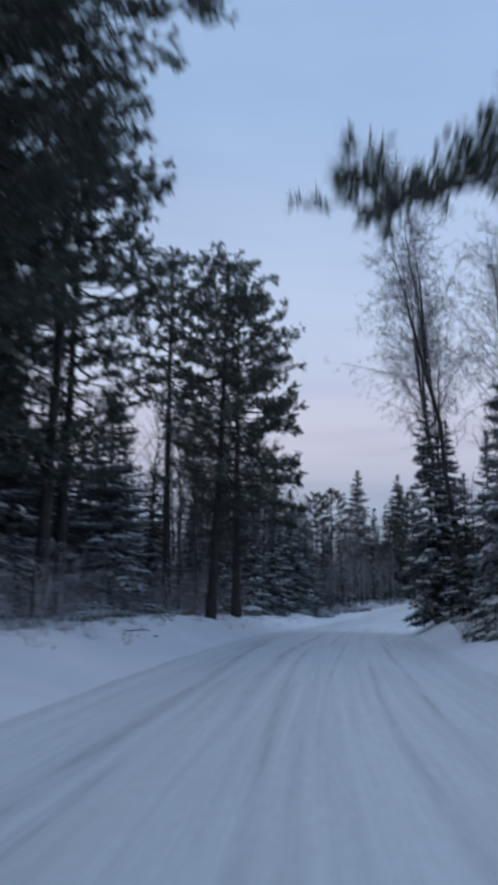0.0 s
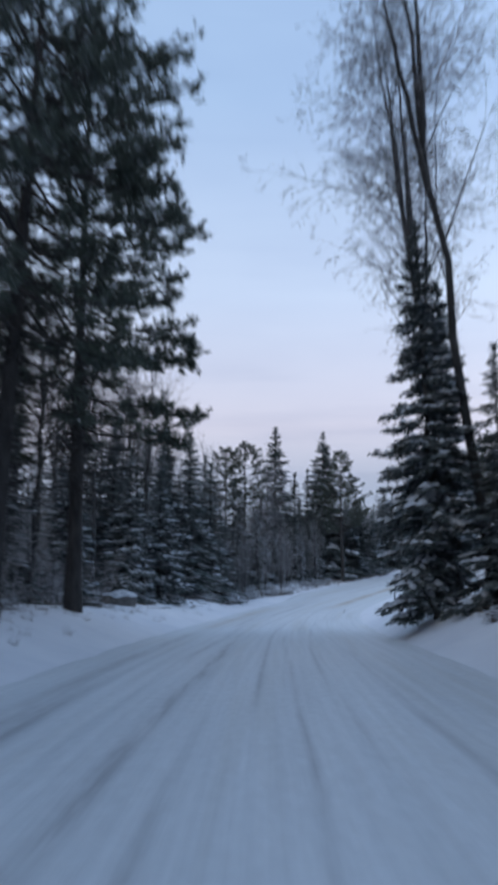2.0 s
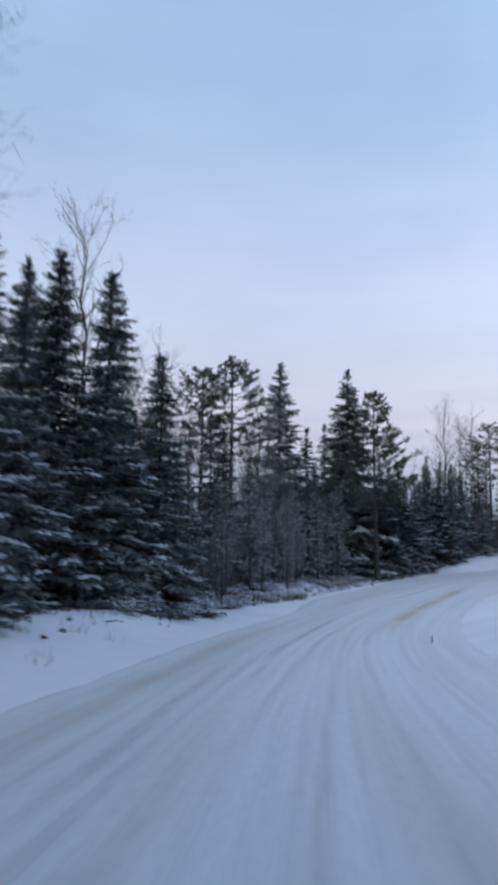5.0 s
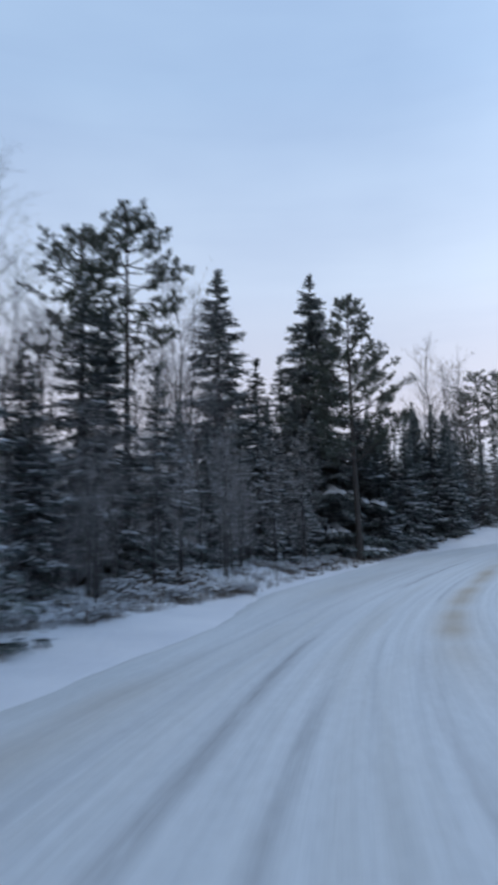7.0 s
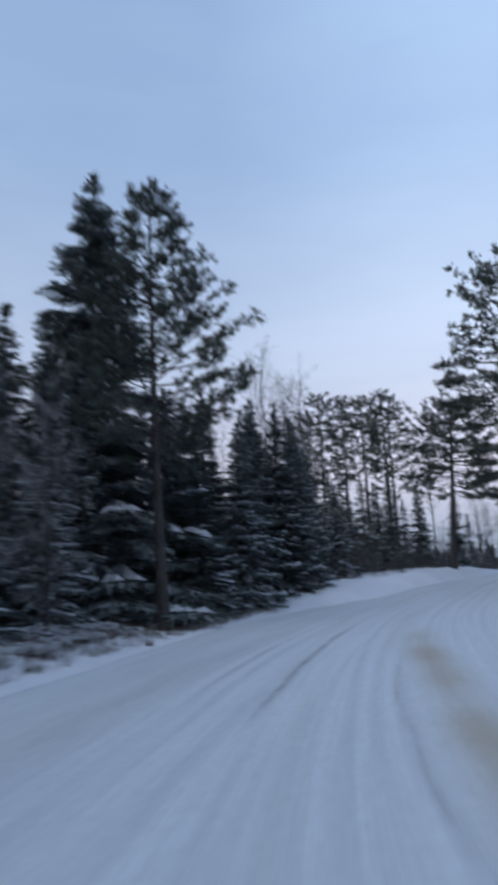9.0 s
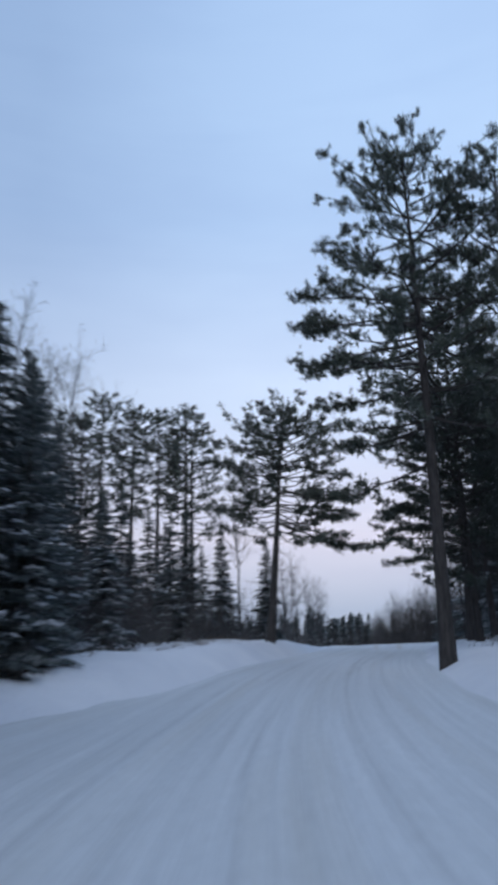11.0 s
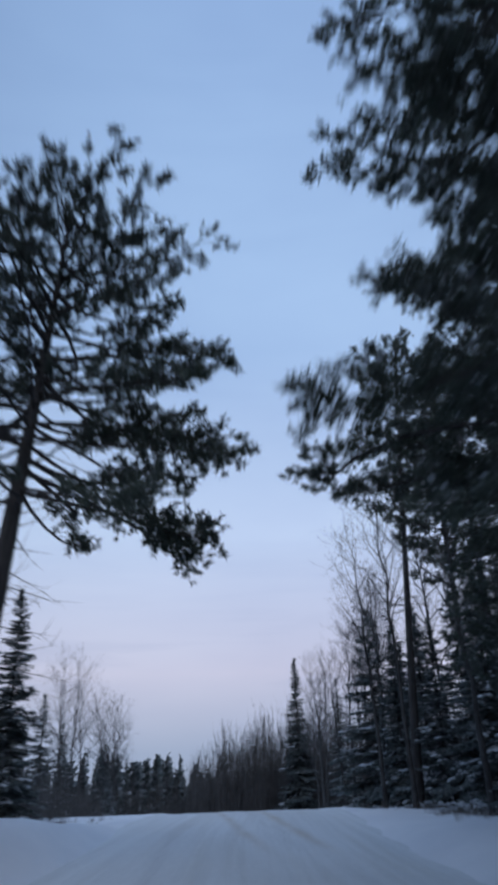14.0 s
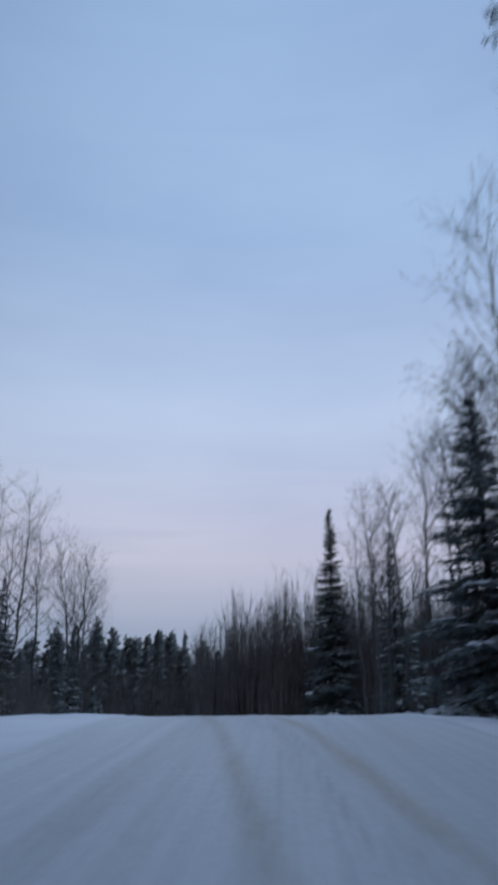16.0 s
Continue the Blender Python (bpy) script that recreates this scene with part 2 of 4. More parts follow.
def road_frame(x, y):
    """Station index, distance to the right of the road's middle, and the road's height as it spreads out over the land."""
    x, y = np.atleast_1d(np.asarray(x, float)), np.atleast_1d(np.asarray(y, float))
    near, side, level = np.zeros(len(x), int), np.zeros(len(x)), np.zeros(len(x))
    sub = slice(0, None, 2)
    for a in range(0, len(x), 4000):
        dx, dy = x[a:a + 4000, None] - LINE[sub, 0], y[a:a + 4000, None] - LINE[sub, 1]
        d2 = dx * dx + dy * dy
        i = d2.argmin(1)
        r = np.arange(len(i))
        near[a:a + 4000] = i * 2
        side[a:a + 4000] = dx[r, i] * NORM[sub][i, 0] + dy[r, i] * NORM[sub][i, 1]
        w = 1.0 / (d2 + 1.0) ** 4
        level[a:a + 4000] = (w * LINE[sub, 2]).sum(1) / w.sum(1)
    far = np.minimum(np.hypot(x - LINE[near, 0], y - LINE[near, 1]), 500)
    side = np.where(side < 0, -1, 1) * np.maximum(np.abs(side), far)
    return near, side, level


def widened(sp):
    """How much farther the packed snow reaches on the outer side of the bend."""
    return 1 + 0.42 * step(82, 94, sp) * (1 - step(112, 126, sp))


def land(x, y):
    near, side, level = road_frame(x, y)
    sp = S[near] - START
    a = np.abs(side) / np.where(side < 0, widened(sp), 1.0)
    fade = 1 - step(148, 162, sp)
    high = (1 - 0.75 * np.exp(-((sp - 80) / 7.5) ** 2) - 0.6 * np.exp(-((sp - 109) / 9.0) ** 2)) * fade
    bend = step(112, 124, sp)
    left = (0.85 - 0.05 * bend) * high * step(3.6 - 0.9 * bend, 6.6 - 1.7 * bend, a) + 0.012 * fade * np.maximum(a - 6.6, 0)
    right = (0.45 + 0.65 * np.exp(-((sp - 47) / 9.0) ** 2)) * fade * step(3.6 - 0.8 * bend, 5.6, a) + 0.010 * fade * np.maximum(a - 6.4, 0)
    berm = 0.05 * np.exp(-((a - 4.1) / 0.45) ** 2)
    z = level + np.where(side < 0, left, right) + berm + rolling(np.atleast_1d(x), np.atleast_1d(y)) * step(3.6, 6.0, a) * 1.3
    return z - 0.12 * (1 - step(3.3, 3.9, a))


def land1(x, y):
    return float(land([x], [y])[0])


def mesh_object(name, verts, faces, mat, parent=None, smooth=False):
    me = bpy.data.meshes.new(name)
    me.from_pydata(verts, [], faces)
    me.materials.append(mat)
    if smooth:
        me.polygons.foreach_set("use_smooth", [True] * len(me.polygons))
    me.update()
    ob = new(name, me)
    if parent is not None:
        ob.parent = parent
    return ob


def sheet(nx, ny):
    i = np.arange((nx - 1) * (ny - 1))
    c, r = i % (nx - 1), i // (nx - 1)
    b = r * nx + c
    return np.stack([b, b + 1, b + nx + 1, b + nx], 1)


def axis(lo, hi, fine, reach):
    core = np.arange(lo, hi + fine / 2, fine)
    grow = fine * np.cumsum(1.22 ** np.arange(1, 40))
    grow = grow[grow < reach]
    return np.r_[lo - grow[::-1], core, hi + grow]


def build_ground():
    xs, ys = axis(-22, 112, 0.7, 2500), axis(-8, 190, 0.7, 2500)
    gx, gy = np.meshgrid(xs, ys)
    z = land(gx.ravel(), gy.ravel())
    verts = np.stack([gx.ravel(), gy.ravel(), z], 1)
    ob = mesh_object("ground", verts.tolist(), sheet(len(xs), len(ys)).tolist(), M_SNOW, smooth=True)
    tagged(ob, "untracked blue-white snow over uneven forest ground", "ground", kind="structure")


RUTS = [(-2.9, 0.26, 0.42), (-2.35, 0.20, 0.5), (-1.75, 0.13, 0.5), (-1.3, 0.18, 0.6), (-0.65, 0.10, 0.36), (-0.05, 0.07, 0.62), (0.25, 0.06, 0.4), (0.95, 0.08, 0.5), (1.2, 0.06, 0.4), (1.85, 0.10, 0.42)]


def build_road():
    lat = np.r_[-4.5, -4.2, np.arange(-3.9, 3.91, 0.075), 4.2, 4.5]
    rows = np.arange(100, len(S) - 40, 2)
    g_lat, g_i = np.meshgrid(lat, rows)
    l, i = g_lat.ravel(), g_i.ravel()
    s = S[i]
    wide = l * np.where(l < -2.6, 1 + (widened(s - START) - 1) * step(2.6, 3.9, -l), 1.0)
    x, y = LINE[i, 0] + NORM[i, 0] * wide, LINE[i, 1] + NORM[i, 1] * wide
    z = LINE[i, 2] - 0.02 * (l / 3.5) ** 2
    rut = np.zeros(len(l))
    for k, (c, w, d) in enumerate(RUTS):
        wander = 0.16 * np.sin(s * 0.07 + k * 1.9) + 0.09 * np.sin(s * 0.19 + k * 0.7)
        live = np.clip(0.55 + 0.75 * np.sin(s * 0.11 + k * 2.3) + 0.3 * np.sin(s * 0.53 + k), 0, 1)
        prof = np.exp(-((l - c - wander) / (0.62 * w)) ** 2)
        z += -0.022 * d * prof + 0.012 * d * np.exp(-((l - c - wander - 2.0 * w) / w) ** 2)
        rut = np.maximum(rut, d * prof * live * (1.05 - 0.6 * step(35, 60, s - START)))
    on = s - START
    sharp = np.exp(-((l + 1.12) / 0.085) ** 2) * step(93, 97, on) * (1 - step(105, 110, on)) + 0.45 * np.exp(-((l + 2.28) / 0.09) ** 2) * step(95, 99, on) * (1 - step(102, 106, on))
    rut = np.maximum(rut, 0.85 * sharp)
    track_a, track_b = -0.88 + 0.105 * (165 - on), 0.53 + 0.08 * (168 - on)
    late = step(146, 154, on) * (1 - step(172, 178, on))
    for shift, deep in ((-0.38, 0.4), (-0.58, 0.5), (-0.80, 0.3)):
        rut = np.maximum(rut, deep * late * np.exp(-((l - track_b - shift) / 0.06) ** 2) * (0.6 + 0.4 * np.sin(on * 0.8 + 9 * shift)))
    for track in (track_a, track_b):
        rut = np.maximum(rut, 0.34 * late * np.exp(-((l - track) / 0.11) ** 2))
    for c, w, deep, lo, hi in ((-1.31, 0.11, 0.62, 64, 84), (-0.52, 0.08, 0.5, 68, 78), (0.74, 0.08, 0.34, 68, 82), (-1.95, 0.13, 0.45, 52, 66), (-1.22, 0.07, 0.6, 60, 66), (0.60, 0.06, 0.55, 88, 101), (1.02, 0.07, 0.5, 124, 141), (1.28, 0.06, 0.42, 126, 140), (-1.0, 0.10, 0.3, 122, 136)):
        rut = np.maximum(rut, deep * np.exp(-((l - c - 0.05 * np.sin(0.4 * on + 7 * c)) / w) ** 2) * step(lo, lo + 4, on) * (1 - step(hi - 4, hi, on)))
    z -= 0.02 * sharp
    z += 0.012 * np.sin(3.1 * l + 0.4 * s) * np.sin(0.9 * s + 0.7 * l)
    z -= 0.35 * step(3.75, 4.5, np.abs(l))
    z += 0.05 * step(3.2, 3.8, np.abs(l))
    ob = mesh_object("road", np.stack([x, y, z], 1).tolist(), sheet(len(lat), len(rows)).tolist(), M_ROAD, smooth=True)
    me = ob.data
    sp = s - START
    sand = 0.95 * np.exp(-((l - 1.25 + 0.35 * step(97, 105, sp)) / 0.38) ** 2) * step(74, 84, sp) * (1 - step(102, 108, sp))
    sand += 0.5 * np.exp(-((l + 2.95) / 0.35) ** 2) * step(50, 58, sp) * (1 - step(72, 82, sp))
    sand += 0.6 * late * np.exp(-((l - track_b) / 0.17) ** 2) + 0.5 * late * np.exp(-((l - track_a) / 0.15) ** 2)
    sand *= 0.7 + 0.3 * np.sin(sp * 1.3) * np.sin(sp * 0.47 + 1)
    # darkens from the bend on, most in mid-road: lower light painted as colour
    painted_dim = 0.32 * step(100, 135, sp) * (1 - 0.85 * step(1.5, 3.8, np.abs(l))) * (0.75 + 0.25 * np.sin(sp * 0.31 + l))
    for name, values in (("rut", rut), ("sand", sand), ("painted_dim", painted_dim)):
        me.attributes.new(name, "FLOAT", "POINT").data.foreach_set("value", values.astype(np.float32))
    uv = me.uv_layers.new(name="lanes")
    loops = np.zeros(len(me.loops), np.int32)
    me.loops.foreach_get("vertex_index", loops)
    uv.data.foreach_set("uv", np.stack([l[loops], s[loops]], 1).astype(np.float32).ravel())
    tagged(ob, "packed snowy road with dark wheel ruts", "road", kind="structure")


build_ground()
build_road()


# ---- tree building ----
class Soup:
    """Vertices and faces gathered for one mesh."""

    def __init__(self):
        self.v, self.f, self.bulk = [], [], []

    def tube(self, pts, radii, sides, cap=True):
        base = len(self.v)
        for k, (p, r) in enumerate(zip(pts, radii)):
            d = (pts[min(k + 1, len(pts) - 1)] - pts[max(k - 1, 0)]).normalized()
            u = d.orthogonal().normalized()
            w = d.cross(u)
            for j in range(sides):
                a = 2 * math.pi * j / sides
                self.v.append(p + (u * math.cos(a) + w * math.sin(a)) * r)
        for k in range(len(pts) - 1):
            for j in range(sides):
                a, b = base + k * sides + j, base + k * sides + (j + 1) % sides
                self.f.append((a, b, b + sides, a + sides))

    def spike(self, a, b, r):
        d = (b - a).normalized()
        u = d.orthogonal().normalized() * r
        w = d.cross(u)
        n = len(self.v)
        self.v += [a + u, a - u * 0.5 + w * 0.87, a - u * 0.5 - w * 0.87, b]
        self.f += [(n, n + 1, n + 3), (n + 1, n + 2, n + 3), (n + 2, n, n + 3)]

    def blade(self, a, b, wide):
        """A narrow three-sided leaf from a to b, widest a third along."""
        m = a.lerp(b, 0.4)
        n = len(self.v)
        self.v += [a, m + wide, m - wide, b]
        self.f += [(n, n + 1, n + 3), (n, n + 3, n + 2)]

    def needle(self, a, b, wide):
        n = len(self.v)
        self.v += [a - wide, a + wide, b]
        self.f.append((n, n + 1, n + 2))

    def lump(self, c, u, v, h):
        """A low tent of snow on the parallelogram u, v round c."""
        n = len(self.v)
        self.v += [c - u, c - v, c + u, c + v, c + Vector((0, 0, h))]
        self.f += [(n, n + 1, n + 4), (n + 1, n + 2, n + 4), (n + 2, n + 3, n + 4), (n + 3, n, n + 4)]

    def stamp(self, shape, p, d, size, flat=False):
        """A set of triangles (n, 3, 3) turned so that its z axis points along d (flat: its y axis, kept level across), scaled and set at p."""
        d = d.normalized()
        if flat:
            u = d.cross(Vector((0, 0, 1)))
            u = u.normalized() if u.length > 1e-4 else Vector((1, 0, 0))
            axes = (u, d, u.cross(d))
        else:
            u = d.orthogonal().normalized()
            axes = (u, d.cross(u), d)
        self.bulk.append(shape @ (np.array(axes) * size) + np.array(p))

    def ob(self, name, mat, parent, smooth=False):
        if not self.bulk:
            return mesh_object(name, self.v, self.f, mat, parent, smooth)
        base = len(self.v)
        more = np.concatenate(self.bulk).reshape(-1, 3)
        return mesh_object(name, [tuple(v) for v in self.v] + more.tolist(), self.f + (base + np.arange(len(more)).reshape(-1, 3)).tolist(), mat, parent, smooth)


def jitter(rng, k):
    return Vector((rng.gauss(0, k), rng.gauss(0, k), rng.gauss(0, k)))


def trunk_line(rng, h, bend, n=9, lean=0.0):
    a = rng.uniform(0, 6.28)
    side = Vector((math.cos(a), math.sin(a), 0))
    return [side * (bend * h * math.sin(2.2 * k / (n - 1)) + lean * h * k / (n - 1)) + Vector((0, 0, -0.4 + (h + 0.4) * k / (n - 1))) + (jitter(rng, 0.02 * bend * h) if k else Vector()) for k in range(n)]


def along(pts, f):
    u = min(max(f, 0), 0.9999) * (len(pts) - 1)
    k = int(u)
    return pts[k].lerp(pts[k + 1], u - k)


def pompoms(count, needles, wide):
    """Tufts of pine needles, round and a little forward, one unit in radius."""
    g = np.random.default_rng(5)
    made = []
    for _ in range(count):
        out = g.normal(0, 1, (needles, 3)) + (0, 0, 0.55)
        out /= np.linalg.norm(out, axis=1)[:, None]
        foot = np.zeros((needles, 3))
        foot[:, 2] = g.uniform(-0.75, 0.25, needles)
        across = np.cross(out, g.normal(0, 1, (needles, 3)))
        across *= wide / np.linalg.norm(across, axis=1)[:, None]
        tip = foot + out * g.uniform(0.65, 1.05, needles)[:, None]
        made.append(np.stack([foot - across + out * 0.1, foot + across + out * 0.1, tip], 1))
    return made


def sprays(count, pairs, wide):
    """Flat fans of spruce twigs, one unit long along y, with a few twigs that hang below."""
    g = np.random.default_rng(6)
    made = []
    for _ in range(count):
        tris = []
        for k in range(pairs):
            y = (k + 0.6 * g.random()) / pairs
            for sign in (-1, 1):
                foot = np.array((0, y, -0.10 * y * y))
                out = np.array((sign * g.uniform(0.6, 1.0), g.uniform(0.45, 0.9), g.uniform(-0.40, 0.10)))
                out *= (0.62 * (1.08 - y) + 0.14) * g.uniform(0.65, 1.15) / np.linalg.norm(out)
                across = np.cross(out, (g.normal(0, 0.5), g.normal(0, 0.5), 1.0))
                across *= wide * g.uniform(0.7, 1.2) / np.linalg.norm(across)
                tris.append((foot - across, foot + across, foot + out))
            foot = np.array((g.uniform(-0.2, 0.2), y, -0.03))
            tris.append((foot - (wide, 0, 0), foot + (0, wide, 0), foot + (g.uniform(-0.2, 0.2), 0.18, -g.uniform(0.12, 0.34))))
        tris.append(((-wide, 0.75, -0.06), (wide, 0.75, -0.06), (g.uniform(-0.1, 0.1), 1.15, -0.1)))
        made.append(np.array(tris))
    return made


def snow_pads(count):
    """Uneven pads of snow that lie along a fan of twigs."""
    g = np.random.default_rng(8)
    made = []
    for _ in range(count):
        a = np.arange(7) * 2 * math.pi / 7 + g.uniform(-0.25, 0.25, 7)
        r = g.uniform(0.6, 1.15, 7)
        rim = np.stack([0.26 * r * np.cos(a), 0.52 + 0.46 * r * np.sin(a), np.full(7, 0.0)], 1)
        top = np.array((g.uniform(-0.06, 0.06), 0.5 + g.uniform(-0.12, 0.12), 0.19))
        made.append(np.array([(rim[k], rim[(k + 1) % 7], top) for k in range(7)]))
    return made


TUFT, TUFT_FAR = pompoms(24, 15, 0.11), pompoms(12, 10, 0.16)
SPRAY, SPRAY_FAR = sprays(24, 4, 0.085), sprays(12, 2, 0.20)
PAD = snow_pads(16)


def red_pine(seed, h=18.0, base=0.42, spread=3.4, boughs=80, tufts=1.0, flat=0.5, droop=0.18, dead=34, longs=(), girth=1.0, snag=2.3, dome=4.0, far=False):
    """Tall pine: bare lower trunk, dead twigs, whorls of boughs that end in round needle tufts. longs: single boughs (height, bearing, reach, rise, hang)."""
    rng = random.Random(seed)
    root = new("red_pine")
    wood, limbs, green, cap = Soup(), Soup(), Soup(), Soup()
    line = trunk_line(rng, h, 0.012)
    rad = 0.0135 * h * girth
    wood.tube(line, [rad * (1.25 if k == 0 else 1) * (1 - 0.88 * k / (len(line) - 1)) for k in range(len(line))], 10)
    up, shapes = Vector((0, 0, 1)), TUFT_FAR if far else TUFT

    def tuft(leaf, p, d, size):
        leaf.stamp(rng.choice(shapes), p, d + up * 0.35 + jitter(rng, 0.25), size)
        if rng.random() < 0.05:
            cap.stamp(rng.choice(PAD), p + up * size * 0.55, d, size * 1.1, True)

    def bough(p, az, reach, rise, curl, hang=0.0, dense=1.0, stick=limbs, leaf=green, inner=0.34, slack=1.0):
        out = Vector((math.cos(az), math.sin(az), 0))
        across = out.cross(up)
        bow, sag = rng.gauss(0, 0.13) * reach, rng.uniform(-0.02, 0.16) * reach * slack
        marks = (0, 0.2, 0.4, 0.6, 0.8, 1.0)
        pts = [p + out * reach * u + across * bow * math.sin(3.0 * u) + up * (reach * (rise * u + curl * u * u) - sag * math.sin(3.1 * u)) + jitter(rng, 0.025 * reach) * u for u in marks]
        stick.tube(pts, [0.013 * reach * (1 - 0.85 * u) + 0.010 for u in marks], 4)
        lets = max(4, int((3.0 + reach * 2.3) * dense * (0.6 if far else 1.0)))
        for j in range(lets):
            u = inner + (1 - inner) * ((j + rng.random()) / lets) ** 0.8 if j else 1.0
            q = along(pts, u)
            sway = rng.choice((-1, 1)) * rng.uniform(0.25, 1.0) * (1.2 - 0.6 * u)
            d = (out * rng.uniform(0.45, 1.0) + across * sway + up * (rng.uniform(-0.05, 0.32) - hang)).normalized()
            length = (0.16 + reach * rng.uniform(0.10, 0.24)) * (1.25 - 0.5 * u)
            e = q + d * length
            stick.spike(q, e, 0.013)
            size = rng.uniform(0.17, 0.25) * (1.15 if far else 1.0)
            tuft(leaf, e, d, size)
            for _ in range(max(1, int((1.6 + length * 4.5) * tufts * (0.7 if far else 1.0)))):
                m = q.lerp(e, rng.uniform(0.3, 0.95))
                g = (d * 0.6 + jitter(rng, 0.55) + up * (0.30 - hang)).normalized()
                f = m + g * rng.uniform(0.12, 0.34)
                if not far:
                    stick.spike(m, f, 0.007)
                tuft(leaf, f, g, size * rng.uniform(0.75, 1.0))

    whorl = 5
    rings = max(4, boughs // whorl)
    for k in range(rings):
        for j in range(whorl):
            g = min(1.0, ((k + 0.5 + rng.gauss(0, 0.22)) / rings)) if k < rings - 1 else 0.97 + 0.03 * rng.random()
            g = max(g, 0.0) ** 0.85
            shape = (0.80 + 0.45 * g - 1.0 * g ** dome) if flat > 0.3 else (1.08 - 0.95 * g)
            reach = max(0.5, spread * shape * rng.uniform(0.55, 1.12))
            az = j * 6.283 / whorl + k * 2.1 + rng.gauss(0, 0.35)
            bough(along(line, base + (1 - base) * g), az, reach, -droop + (0.55 + droop) * g + rng.gauss(0, 0.14), 0.26 * (1 - g), inner=0.34 - 0.2 * g)
    for _ in range(40 if flat > 0.3 else 8):
        a, r = rng.uniform(0, 6.28), rng.random() * (0.30 * spread if flat > 0.3 else 0.3)
        p, q = along(line, rng.uniform(0.93, 0.98)), along(line, 0.985) + Vector((math.cos(a) * r, math.sin(a) * r, 0.25 - 0.35 * r * r + rng.uniform(-0.2, 0.2)))
        limbs.spike(p, q, 0.010)
        tuft(green, q, up, rng.uniform(0.18, 0.26))
    for z, az, reach, rise, hang in longs:
        stick_, leaf_ = Soup(), Soup()
        bough(along(line, z / h), az, reach, rise, 0.0, hang, 1.6, stick_, leaf_, 0.42, 0.2)
        arm = stick_.ob("bough", M_BARK, root)
        tagged(leaf_.ob("needles", M_PINE, arm), kind="stuff")
    for k in range(dead):
        p = along(line, rng.uniform(0.18, base + 0.12))
        az = rng.uniform(0, 6.28)
        d = Vector((math.cos(az), math.sin(az), rng.uniform(-0.35, 0.15)))
        e = p + d * rng.uniform(0.5, snag)
        limbs.spike(p, e, 0.02)
        for _ in range(3):
            f = p.lerp(e, rng.uniform(0.3, 0.9))
            limbs.spike(f, f + (d * 0.6 + jitter(rng, 0.5)) * rng.uniform(0.3, 0.7), 0.008)
    wood.ob("trunk", M_BARK, root, True)
    for nm, s, m in (("bough_frame", limbs, M_BARK), ("crown", green, M_PINE), ("snow", cap, M_CAP)):
        if s.v or s.bulk:
            tagged(s.ob(nm, m, root), kind="stuff")
    return root


